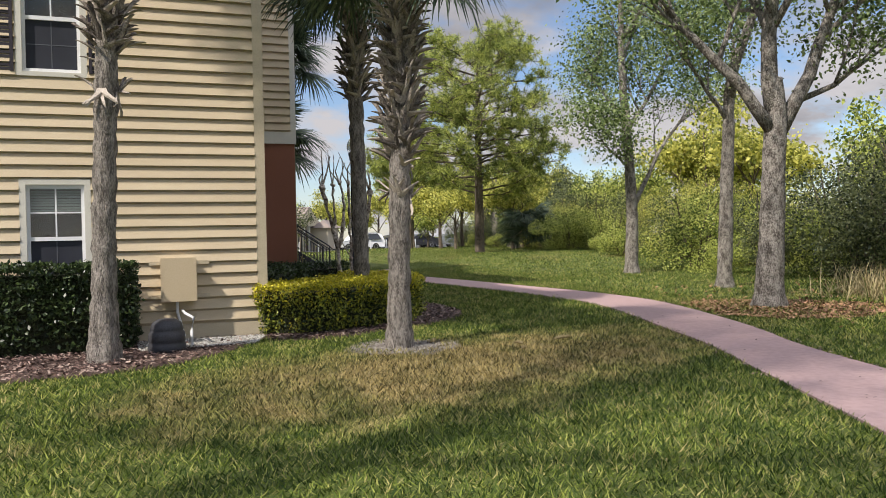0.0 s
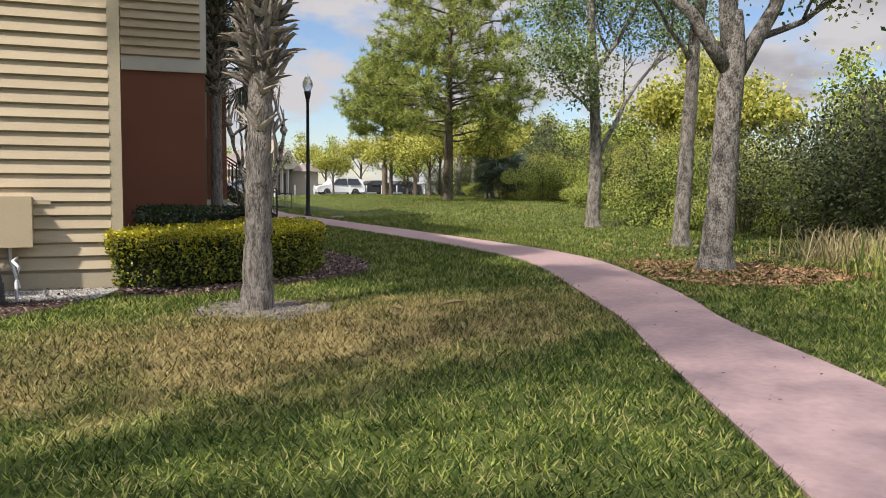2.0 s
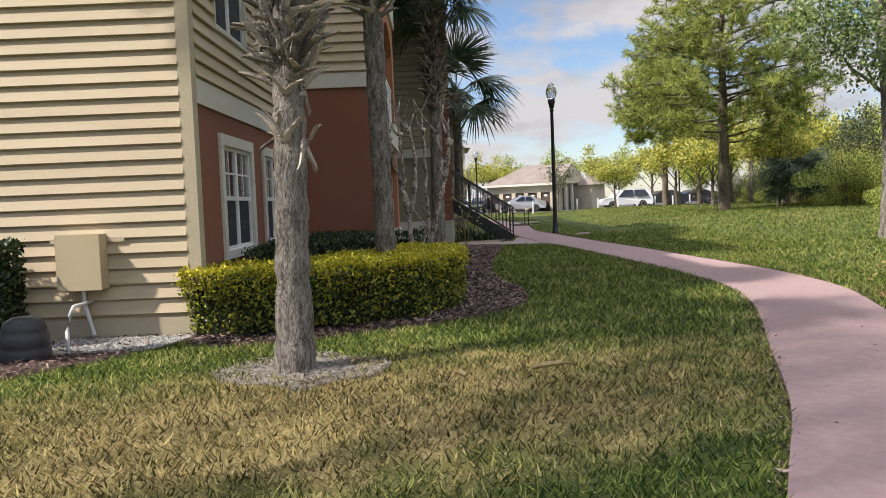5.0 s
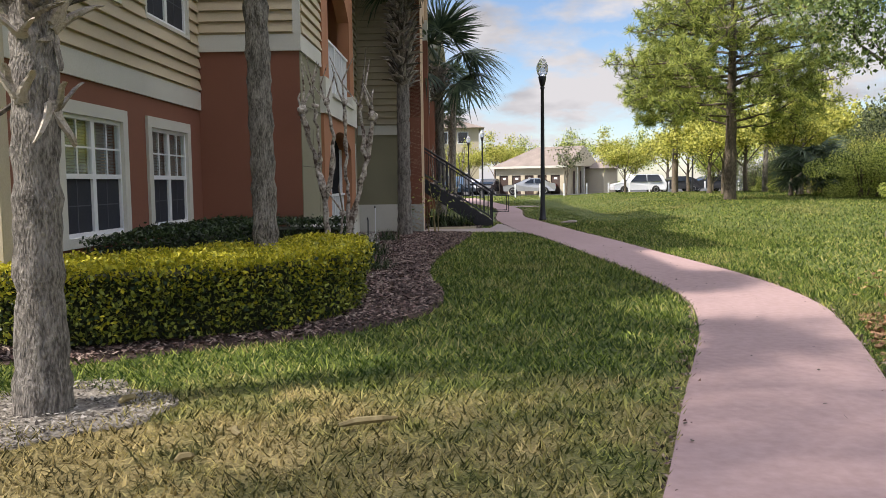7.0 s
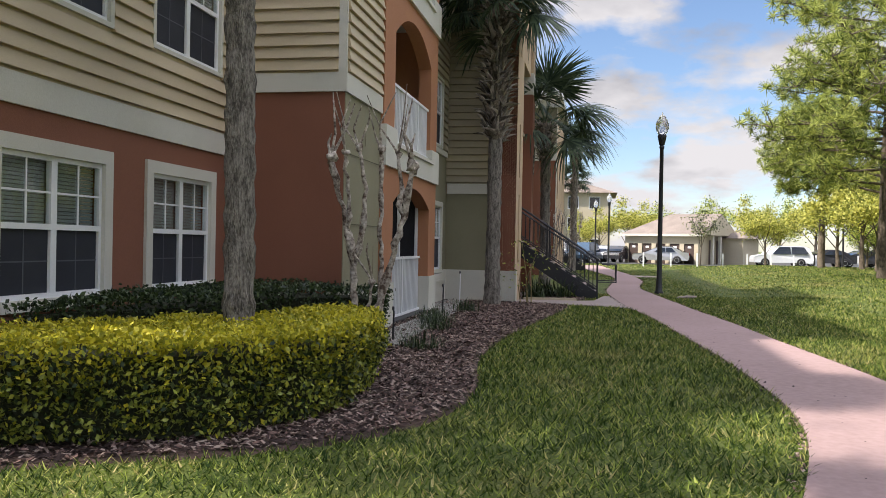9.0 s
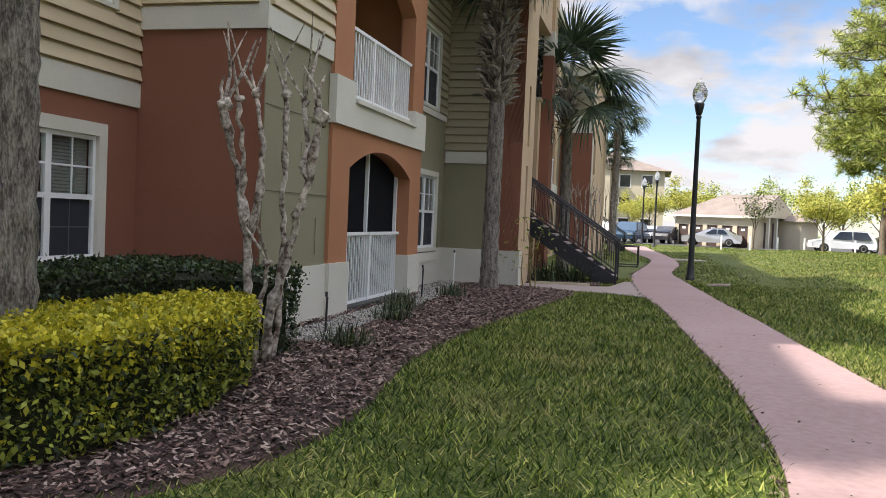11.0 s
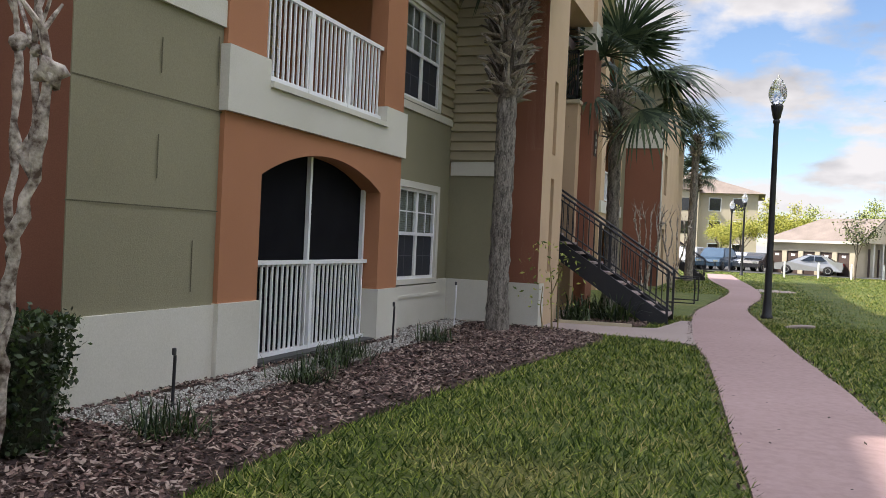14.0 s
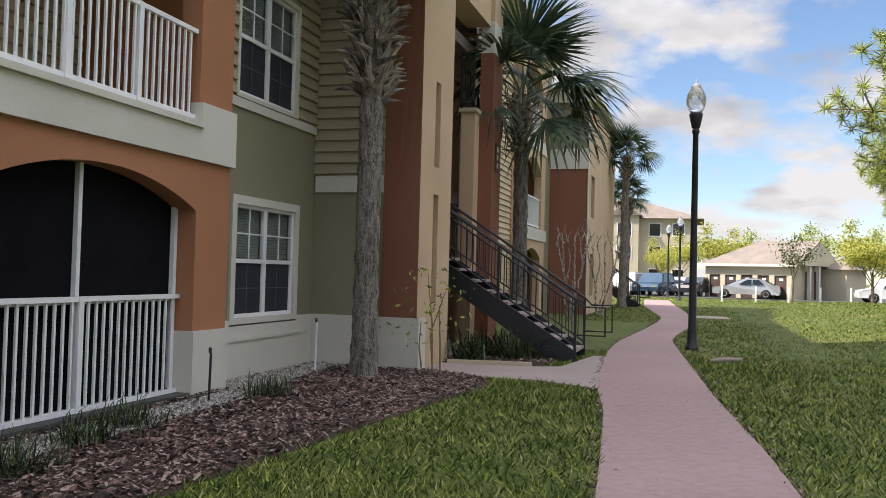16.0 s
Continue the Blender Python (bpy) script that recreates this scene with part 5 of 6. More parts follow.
# ---- woods, bushes, far trees ----
def bush_proto(name, w, h, mat, n, leaf, seed, label, stems=5, category="bush"):
    r = np.random.default_rng(seed)
    ob = thing(name, pose(0, 0, 0), label, category, "edge of the wood")
    bm = bmesh.new(); C = []
    for k in range(stems):
        a = r.uniform(0, 6.28); e = Vector((math.cos(a) * w * 0.3, math.sin(a) * w * 0.3, h * r.uniform(0.6, 0.95)))
        tube(bm, [(e.x * 0.15, e.y * 0.15, -0.1), (e.x * 0.6, e.y * 0.5, e.z * 0.5), e], [0.05, 0.035, 0.012], 5)
    part("stem", bm, BARK_D, ob)
    blobs = [(r.normal(size=3) * np.array((w * 0.27, w * 0.27, 0)) + np.array((0, 0, h * r.uniform(0.12, 0.82))), r.uniform(0.16, 0.34) * min(w, h)) for _ in range(16)]
    m = n // 16
    for c, rad in blobs:
        d = r.normal(size=(m, 3)); d /= np.linalg.norm(d, axis=1)[:, None]
        C.append(c + d * (rad * r.uniform(0.45, 1.15, m) ** 0.5)[:, None] * np.array((1.15, 1.15, 0.9)))
    C = np.concatenate(C); C = C[C[:, 2] > 0.05]
    part("foliage", raw_mesh("foliage", leaves(C, leaf, r, 0.5), 4, mat), mat, ob)["kind"] = "stuff"
    return ob

def tree_proto(h, w, mat, n, leaf, seed, label, bark=BARK_D):
    r = np.random.default_rng(seed)
    ob = thing("tree", pose(0, 0, 0), label, "tree", "far trees")
    bm = bmesh.new(); tips = []
    trunk_tube(bm, r, [(0, 0, -0.1), (0.1, 0, h * 0.25), (0.05, 0.05, h * 0.5)], [0.2, 0.13, 0.10], 8)
    for k in range(6):
        a = k * 1.05 + r.normal() * 0.3
        limb(bm, r, Vector((0.08, 0.02, h * r.uniform(0.22, 0.5))), Vector((math.cos(a), math.sin(a), 1.1)), h * 0.42, 0.06, 2, tips, spread=0.6, kids=2)
    part("trunk", bm, bark, ob, smooth=True)
    t = np.array([tuple(v) for v in tips]) * np.array((w / h * 1.1, w / h * 1.1, 1))
    c = t[r.integers(0, len(t), n)] + r.normal(size=(n, 3)) * h * 0.055
    part("crown", raw_mesh("crown", leaves(c, leaf, r, 0.6), 4, mat), mat, ob)["kind"] = "stuff"
    return ob

BUSHES = [bush_proto("bush", 2.6, 2.2, BUSH, 8500, 0.085, 61, "leafy light-green bush at the wood's edge"), bush_proto("bush", 2.8, 2.8, BUSH_D, 8500, 0.085, 62, "dark green bush at the wood's edge"),
          bush_proto("bush", 2.4, 1.5, BUSH, 5500, 0.09, 63, "low tangled bush at the wood's edge"), bush_proto("bush", 3.2, 3.6, LEAF_Y, 9000, 0.095, 64, "yellow-green bush at the wood's edge")]
TREES = [tree_proto(7.0, 6.0, LEAF_Y, 5200, 0.24, 71, "tree with fresh yellow-green leaves"), tree_proto(7.5, 6.0, BUSH, 5200, 0.24, 72, "mid-green tree behind the lawn"), tree_proto(6.0, 5.0, BUSH_D, 4600, 0.22, 73, "dark green tree in the wood"), tree_proto(6.5, 5.5, LEAF, 4200, 0.22, 74, "grey-green airy tree in the wood", BARK)]
r = np.random.default_rng(80)
EDGE = resample([Vector(v) for v in ((11.5, -8), (13.6, 4), (16.0, 11), (17.6, 19), (19.8, 28), (22.0, 40), (24.5, 52), (27, 66))], 34)
used = set()
def plant(proto, x, y, size):
    m = pose(x, y, ground_z(x, y) - 0.03, 0, 0, r.uniform(0, 360)) @ Matrix.Scale(size, 4)
    if proto.name in used:
        copy_thing(proto, m)
    else:
        used.add(proto.name); proto.matrix_basis = m
for i, (x, y) in enumerate(EDGE):
    plant(BUSHES[int(r.choice(4, p=[0.30, 0.22, 0.28, 0.20]))], x + r.normal() * 0.5, y + r.normal() * 0.4, r.uniform(0.6, 1.0))
    plant(BUSHES[int(r.choice(4, p=[0.30, 0.22, 0.05, 0.43]))], x + 2.2 + r.normal() * 0.6, y + r.normal() * 0.6, r.uniform(0.9, 1.3))
    if i % 2 == 0:
        plant(TREES[int(r.choice(4, p=[0.3, 0.3, 0.15, 0.25]))], x + 5.5 + r.normal(), y + r.normal(), r.uniform(0.65, 0.95))
    if i % 3 == 0:
        plant(TREES[int(r.choice(4, p=[0.3, 0.3, 0.15, 0.25]))], x + 10 + r.normal(), y + r.normal(), r.uniform(0.8, 1.1))
for x, y, sz in ((17.6, 12.2, 1.25), (19.2, 13.6, 1.35), (16.9, 15.6, 1.0)):
    plant(BUSHES[1], x, y, sz)
# yellow-green trees between the pines and round the parking lot
for x, y, k, sz in ((20.5, 43, 0, 0.6), (22.8, 46.5, 0, 0.75), (19.0, 48, 0, 0.6), (24.5, 50, 0, 0.8), (19.5, 52, 0, 0.75), (23.5, 58, 0, 0.85), (27, 62, 0, 0.9), (21, 62, 0, 0.7), (30, 70, 0, 1.0), (17.5, 66, 0, 0.55), (25, 70, 1, 0.7), (35, 78, 0, 1.1), (22.5, 47, 3, 0.8), (34, 66, 1, 1.0),
                    (27, 92, 0, 1.0), (33, 95, 1, 1.1), (40, 92, 0, 1.2), (22, 98, 0, 0.9), (46, 84, 0, 1.1), (38, 104, 1, 1.3), (52, 96, 0, 1.3),
                    (9.5, 104, 0, 0.9), (14, 118, 1, 1.2), (21, 120, 1, 1.35), (29, 118, 1, 1.3), (6.5, 100, 0, 0.75), (4.5, 97, 0, 0.65), (-2, 96, 0, 0.8), (-8, 104, 1, 1.1), (-14, 98, 0, 1.0), (12, 112, 0, 0.9)):
    plant(TREES[k], x, y, sz)
# bare pale trunks inside the wood
for k, (x, y, h) in enumerate(((21.7, 45, 5.6), (23.6, 50, 5.2), (24.4, 54, 5.5), (25.6, 57, 5.0), (22.9, 53, 4.6), (26.8, 60, 5.6))):
    bm = bmesh.new(); trunk_tube(bm, r, [(0, 0, -0.1), (0.05, 0, h * 0.5), (0.12, 0, h)], [0.17, 0.13, 0.08], 10)
    single("bare_tree", bm, BARK, "bare pale trunk standing in the wood", "tree", pose(x, y, ground_z(x, y)), "bare trunks", smooth=True)
# saw-leaved palmetto in the wood
for x, y in ((20.6, 41.5), (21.6, 43)):
    ob = thing("palmetto", pose(x, y, ground_z(x, y)), "wild palmetto clump at the wood's edge", "palmetto", "palmettos")
    for i in range(26):
        part("frond", FRONDS[i % 4], PALM_LEAF, ob).matrix_basis = Matrix.Translation((0, 0, r.uniform(0.2, 1.8))) @ Matrix.Rotation(i * 2.4, 4, "Z") @ Matrix.Rotation(-radians(r.uniform(-5, 70)), 4, "Y") @ Matrix.Scale(1.15, 4)

# ---- grass, chips, pebbles, litter ----
def gzv(q):
    x, y = q[:, 0], q[:, 1]
    ez = lambda t: np.clip(t, 0, 1) ** 2 * (3 - 2 * np.clip(t, 0, 1))
    rise = ez((x - 9.5) / 6) * ez((y - 22) / 13) * (1 - ez((y - 57) / 13))
    return 0.42 * rise + np.where(y > 0, 0.28 * (1 - np.exp(-np.maximum(y, 0) / 11)), -0.1 * (1 - np.exp(np.minimum(y, 0) / 4)))

NO_GRASS = [np.r_[EDGE_L, EDGE_R[::-1]], BED0, BED1, BED2, SANDP.mean(axis=0) + (SANDP - SANDP.mean(axis=0)) * 0.62, np.array([(4.62, 25.75), (5.6, 25.3), (6.3, 25.3), (7.3, 24.8), (7.2, 28.9), (6.6, 28.9), (6.35, 27.0), (4.62, 26.6)]), np.array([(-20, 11.5), (1.8, 11.5), (1.8, 16.8), (3.3, 16.8), (3.3, 25.4), (4.7, 25.4), (4.7, 53), (-20, 53)])]

def grass(x0, x1, y0, y1, density, height, r, width=0.0045):
    n = int((x1 - x0) * (y1 - y0) * density)
    q = np.c_[r.uniform(x0, x1, n), r.uniform(y0, y1, n)]
    bad = np.zeros(n, bool)
    for poly in NO_GRASS:
        bad |= inside(poly, q)
    q = q[~bad]; n = len(q)
    clump = np.array(0.75 + 0.5 * np.sin(q[:, 0] * 5.1 + np.sin(q[:, 1] * 3.7)) * np.sin(q[:, 1] * 4.3 + np.sin(q[:, 0] * 2.9)))
    h = 0.95 * height * r.uniform(0.5, 1.25, n) * (0.9 + 0.15 * clump)
    a, b = r.uniform(0, 6.283, n), r.uniform(0, 6.283, n)
    lean = r.uniform(0.45, 1.45, n)
    base = np.c_[q, gzv(q) - 0.004]
    w = np.c_[np.cos(b), np.sin(b), np.zeros(n)] * (width * r.uniform(0.7, 1.4, n))[:, None]
    d = np.c_[np.cos(a) * np.sin(lean), np.sin(a) * np.sin(lean), np.cos(lean)] * h[:, None]
    tip = base + d * (1.0 + 0.3 * np.sin(lean))[:, None]
    return np.stack([base - w, base + w, tip], axis=1)

r = np.random.default_rng(90)
G = [grass(-3, 9, 2, 7, 2600, 0.062, r, 0.0065), grass(-3, 10, 7, 12, 1800, 0.062, r, 0.0075), grass(2.5, 10.5, 12, 20, 1500, 0.075, r, 0.007), grass(4.5, 12, 20, 30, 900, 0.07, r, 0.009), grass(9, 17, 3, 12, 700, 0.08, r, 0.008), grass(10, 18, 12, 24, 420, 0.075, r, 0.011), grass(12, 24, 24, 30, 300, 0.07, r, 0.013), grass(18, 23, 14, 24, 200, 0.08, r, 0.013), grass(7, 23, 30, 40, 330, 0.05, r, 0.013), grass(4.5, 25, 40, 55, 200, 0.045, r, 0.017), grass(3, 32, 55, 75, 90, 0.045, r, 0.026), grass(-9, -3, 2, 9, 700, 0.065, r, 0.010), grass(-9, 17, -6, 2, 420, 0.065, r, 0.012), grass(9, 17, 2, 3, 500, 0.065, r, 0.010), grass(17, 28, -6, 14, 150, 0.07, r, 0.016), grass(23, 30, 14, 40, 120, 0.07, r, 0.018)]
single("grass", raw_mesh("grass", np.concatenate(G), 3, BLADE), BLADE, "short coarse lawn grass with dry blades", "grass", kind="stuff")

strips = [([(3.3, 16.9), (4.0, 16.9), (3.95, 18.7), (3.45, 18.7)], 900), ([(3.42, 18.7), (3.95, 18.7), (3.85, 22.8), (3.42, 22.8)], 2000), ([(3.04, 22.8), (3.75, 22.8), (3.5, 25.5), (3.04, 25.5)], 1300), ([(0.1, 10.6), (1.5, 10.7), (1.75, 11.5), (0.1, 11.5)], 1900)]

def slivers(q, size, r, aspect):
    """Flat split chips with square ends, tipped at random."""
    n = len(q); a = r.uniform(0, 6.283, n)
    d = np.c_[np.cos(a), np.sin(a), r.normal(size=n) * 0.28]; e = np.c_[-np.sin(a), np.cos(a), r.normal(size=n) * 0.35]
    s = (size * r.uniform(0.5, 1.4, n))[:, None]; d = d * s * 0.5; e = e * s * aspect * r.uniform(0.6, 1.3, (n, 1)) * 0.5
    return np.stack([q - d - e * 0.7, q + d - e, q + d * 0.9 + e, q - d + e * 0.8], axis=1)

def bark(poly, n, r):
    q = in_poly([tuple(p) for p in poly], n, r)
    for edge, _ in strips:
        q = q[~inside(edge, q) | (r.uniform(size=len(q)) < 0.12)]
    return slivers(np.c_[q, gzv(q) + 0.028 + r.uniform(0, 0.022, len(q))], 0.045, r, 0.38)

def chips(poly, n, dz, size, aspect, r, flat=0.75):
    q = in_poly([tuple(p) for p in poly], n, r)
    return leaves(np.c_[q, gzv(q) + dz + r.uniform(0, 0.02, len(q))], size, r, aspect, flat)
single("bark_mulch", raw_mesh("bark_mulch", np.concatenate([bark(BED1, 62000, r), bark(BED0, 16000, r), bark(BED2, 2400, r)]), 4, CHIP), CHIP, "loose reddish-brown bark chips", "mulch", kind="stuff")
single("sand_litter", raw_mesh("sand_litter", chips(SANDP, 1500, 0.012, 0.035, 0.5, r, 0.8), 4, SAND_BIT), SAND_BIT, "grey and brown crumbs on the sandy ring", "litter", kind="stuff")
LITTER_AREA = [(8.55, 10.6), (9.0, 9.6), (9.9, 9.3), (10.9, 9.6), (12.2, 9.9), (12.0, 10.9), (11.2, 12.2), (10.1, 12.8), (9.3, 12.6)]
single("leaf_litter", raw_mesh("leaf_litter", np.concatenate([chips(LITTER_AREA, 4800, 0.02, 0.075, 0.6, r, 0.6), chips([(8.6, 8), (16, 8), (16, 16), (9.6, 16)], 500, 0.05, 0.07, 0.6, r, 0.5)]), 4, LITTER), LITTER, "dry brown leaves round the tree foot", "leaf litter", kind="stuff")
q = np.array([p for p in in_poly([tuple(p) for p in NO_GRASS[0][40:-40]], 260, r) if p[1] < 30])
single("path_litter", raw_mesh("path_litter", leaves(np.c_[q, gzv(q) + 0.034], 0.035, r, 0.6, 0.85), 4, TWIG), TWIG, "small dark leaf scraps on the footpath", "leaf litter", kind="stuff")
# soil lip and fallen leaves along both path edges
e = np.concatenate([EDGE_L[60:170] + r.normal(size=(110, 2)) * 0.02 + np.array((-0.03, 0)), EDGE_R[60:170] + np.array((0.03, 0))])
e = np.repeat(e, 14, axis=0) + r.normal(size=(len(e) * 14, 2)) * np.array((0.03, 0.1))
single("edge_litter", raw_mesh("edge_litter", leaves(np.c_[e, gzv(e) + 0.018], 0.045, r, 0.5, 0.6), 4, CHIP), CHIP, "dark crumbs of soil along the path edge", "soil", kind="stuff")

def pebbles(q, size, r):
    n = len(q); s = size * r.uniform(0.6, 1.3, (n, 1)); c = np.c_[q, gzv(q) + 0.028]
    ax = r.normal(size=(n, 3)); ax /= np.linalg.norm(ax, axis=1)[:, None]
    u = np.cross(ax, r.normal(size=(n, 3))); u /= np.linalg.norm(u, axis=1)[:, None]; v = np.cross(ax, u)
    P = [c + u * s, c + v * s * 0.8, c - u * s, c - v * s * 0.8]; T, D = c + ax * s * 0.7, c - ax * s * 0.7
    f = []
    for k in range(4):
        f += [np.stack([P[k], P[(k + 1) % 4], T], 1), np.stack([P[(k + 1) % 4], P[k], D], 1)]
    return np.concatenate(f)
single("pebble_strip", raw_mesh("pebble_strip", np.concatenate([pebbles(in_poly(p_, int(n_ * 1.7), r), 0.016, r) for p_, n_ in strips]), 3, PEBBLE), PEBBLE, "pale grey pebbles along the foot of the wall", "pebbles", kind="stuff")

# tall dry grass at the wood's edge, low tufts in the mulch
def tuft(x, y, n, h, mat, seed, name, label, category, spread=0.25, width=0.009):
    r = np.random.default_rng(seed); f = []
    ob = []
    for _ in range(n):
        a, l = r.uniform(0, 6.283), r.uniform(0.15, 1.05); o = r.normal(size=2) * spread
        H = h * r.uniform(0.6, 1.2); d = np.array((math.cos(a) * math.sin(l), math.sin(a) * math.sin(l), math.cos(l))); w = np.array((-math.sin(a), math.cos(a), 0)) * width
        b = np.array((o[0], o[1], -0.02)); m = b + d * H * 0.55; e = m + (d + np.array((0, 0, -0.7))) * H * 0.45
        f += [[b - w, b + w, m + w * 0.8, m - w * 0.8], [m - w * 0.8, m + w * 0.8, e + w * 0.1, e - w * 0.1]]
    return single(name, raw_mesh(name, np.array(f), 4, mat), mat, label, category, pose(x, y, ground_z(x, y)), category + "s")
for k, (x, y) in enumerate(((12.0, 9.6), (12.7, 9.0), (13.2, 10.4), (13.6, 9.3), (12.9, 11.3), (14.2, 10.6), (14.0, 8.2), (13.7, 12.4), (14.6, 12.0), (13.0, 7.9))):
    tuft(x, y, 190, 0.95, STRAW if k % 3 else BUSH, 100 + k, "tall_grass", "tall dry reedy grass at the wood's edge", "tall grass", 0.4)
for k, (x, y) in enumerate(((3.85, 20.0), (3.72, 20.7), (4.3, 16.9), (4.05, 19.1), (3.95, 22.6))):
    tuft(x, y, 150, 0.42, HEDGE_D, 120 + k, "grass_tuft", "dark strappy border grass in the mulch", "border grass", 0.11, 0.006)
for k, (x, y) in enumerate(((5.1, 28.0), (5.5, 27.7), (4.9, 27.2))):
    tuft(x, y, 90, 0.75, HEDGE_D, 130 + k, "strap_plant", "dark strap-leaved plant beneath the stairs", "plant", 0.15, 0.014)

# ---- street lamps ----
def lamp_post(x, y):
    ob = thing("street_lamp", pose(x, y, ground_z(x, y)), "black post lamp with a clear acorn globe", "street lamp", "street lamps")
    bm = lathe(bmesh.new(), [(0.13, -0.05), (0.13, 0.05), (0.10, 0.08), (0.085, 0.35), (0.075, 0.4), (0.062, 2.2), (0.052, 4.1), (0.07, 4.13), (0.07, 4.17), (0.05, 4.2)], 20)
    part("pole", bm, BLACK, ob, smooth=True)
    part("holder", lathe(bmesh.new(), [(0.05, 4.2), (0.075, 4.22), (0.11, 4.38), (0.125, 4.46), (0.12, 4.5), (0.09, 4.5)], 20), BLACK, ob, smooth=True)
    part("globe", lathe(bmesh.new(), [(0.095, 4.5), (0.15, 4.58), (0.185, 4.70), (0.18, 4.82), (0.14, 4.92), (0.10, 4.97), (0.105, 5.0), (0.06, 5.05), (0.02, 5.07), (0.018, 5.12), (0.004, 5.15)], 24), LAMP_FROST, ob, "clear prismatic acorn globe", smooth=True)
    return ob
LAMP_FROST = surface("pale lamp glass", (0.70, 0.72, 0.74), (0.82, 0.83, 0.85), 0.12, 3, 40, 0.2, spec=0.7)
LAMP_FROST.node_tree.nodes["Principled BSDF"].inputs["Transmission Weight"].default_value = 0.75
l1 = lamp_post(8.15, 31.3)
copy_thing(l1, pose(7.15, 67.2, ground_z(7, 67)))
copy_thing(l1, pose(6.2, 75.5, ground_z(6, 74)))

# ---- garage building, far block ----
gm = pose(8.75, 81.5, 0.25, 0, 0, -31.3)
gar = thing("garage_building", gm, "single-storey stucco garage with brown doors and shingle roof", "garage")
DR = [(0.35 + 1.28 * k, 1.25 + 1.28 * k, 0.0, 1.75) for k in range(5)]
part("wall", wall_mesh(0, 6.73, 0, 2.5, DR, 0.25), YELLOW_B, gar, "cream stucco front wall")
for a, b, c, d in DR:
    dr = part("door", B((a, b, 0.10, 0.16, c, d)), GARAGE_DOOR, gar, "dark brown storage door")
    part("number_plate", B((a + 0.3, b - 0.3, 0.09, 0.099, 1.38, 1.55)), WHITE, dr)
me_ = gm @ Matrix.Translation((6.73, 0, 0)) @ pose(0, 0, 0, 0, 0, 90)
part("wall", wall_mesh(0.25, 6.36, 0, 2.5, [(2.0, 3.1, 0.0, 2.1), (3.5, 4.6, 0, 2.1)], 0.25), YELLOW_B, gar, "", me_)
for u in (2.0, 3.5):
    part("door", B((u, u + 1.1, 0.1, 0.16, 0, 2.1)), GARAGE_DOOR, gar, "", me_)
for u in (1.75, 3.2, 4.7):
    part("pillar", B((u, u + 0.22, -0.5, -0.28, 0, 2.5)), CREAM, gar, "cream porch pillar", me_)
part("wall", B((0, 0.25, 0.25, 6.36, 0, 2.5), (0.25, 6.73, 6.11, 6.36, 0, 2.5)), YELLOW_B, gar, "")
bm = bmesh.new()
z0, z1 = 2.5, 4.35
A = [bm.verts.new(v) for v in ((-0.4, -0.4, z0), (7.3, -0.4, z0), (7.3, 6.76, z0), (-0.4, 6.76, z0))]
Rg = [bm.verts.new(v) for v in ((2.6, 3.18, z1), (7.3, 3.18, z1))]
bm.faces.new(A); bm.faces.new((A[0], A[1], Rg[1], Rg[0])); bm.faces.new((A[2], A[3], Rg[0], Rg[1])); bm.faces.new((A[3], A[0], Rg[0])); bm.faces.new((A[1], A[2], Rg[1]))
part("roof", bm, ROOF, gar, "brown shingle roof with a gable")
part("fascia", B((-0.42, 7.32, -0.45, -0.402, z0 - 0.12, z0 + 0.06)), CREAM, gar)
bm = bmesh.new()
v = [bm.verts.new(p_) for p_ in ((7.305, -0.2, z0), (7.305, 6.56, z0), (7.305, 3.18, z1 - 0.12), (7.34, -0.2, z0), (7.34, 6.56, z0), (7.34, 3.18, z1 - 0.12))]
bm.faces.new(v[:3]); bm.faces.new(v[3:]); [bm.faces.new((v[i], v[(i + 1) % 3], v[3 + (i + 1) % 3], v[3 + i])) for i in range(3)]
part("gable", bm, YELLOW_B, gar, "pale gable panel")
part("wing", B((6.75, 8.6, 4.6, 8.0, 0, 2.3)), YELLOW_B, gar, "lower rear wing")
bm = bmesh.new(); hip(bm, 6.8, 9.0, 4.3, 8.4, 2.31, 3.1, 1.2)
part("roof", bm, ROOF, gar)

fb = thing("apartment_building", pose(0, 120, 0.25), "distant three-storey yellow apartment block with hip roof", "building")
hs = [(x, x + 1.3, z, z + 1.5) for z in (0.9, 3.7, 6.5) for x in (-7.5, -4.8, 2.4, 5.2)]
part("wall", wall_mesh(-9, 8, 0, 8.6, hs, 0.3), YELLOW_B, fb, "pale yellow stucco front")
for a, b, c, d in hs:
    wn = part("window", B((a, b, 0.15, 0.2, c, d)), CAR_GLASS, fb)
    part("frame", wall_mesh(a - 0.1, b + 0.1, c - 0.1, d + 0.1, [(a, b, c, d)], 0.08), WHITE, wn, m=fb.matrix_basis @ Matrix.Translation((0, -0.05, 0)))
part("bay", B((-2.2, 1.2, -1.4, 0, 0, 8.9)), YELLOW_B, fb, "projecting bay")
for z in (3.6, 6.4):
    wn = part("window", B((-1.3, 0.3, -1.45, -1.402, z, z + 1.5)), CAR_GLASS, fb)
    part("frame", B((-1.42, -1.302, -1.46, -1.402, z - 0.1, z + 1.6)), WHITE, wn); part("frame", B((0.302, 0.42, -1.46, -1.402, z - 0.1, z + 1.6)), WHITE, wn)
bm = bmesh.new()
v = [bm.verts.new(p_) for p_ in ((-2.6, -1.8, 8.9), (1.6, -1.8, 8.9), (-0.5, -1.8, 10.1), (-2.6, 3, 8.9), (1.6, 3, 8.9), (-0.5, 3, 10.1))]
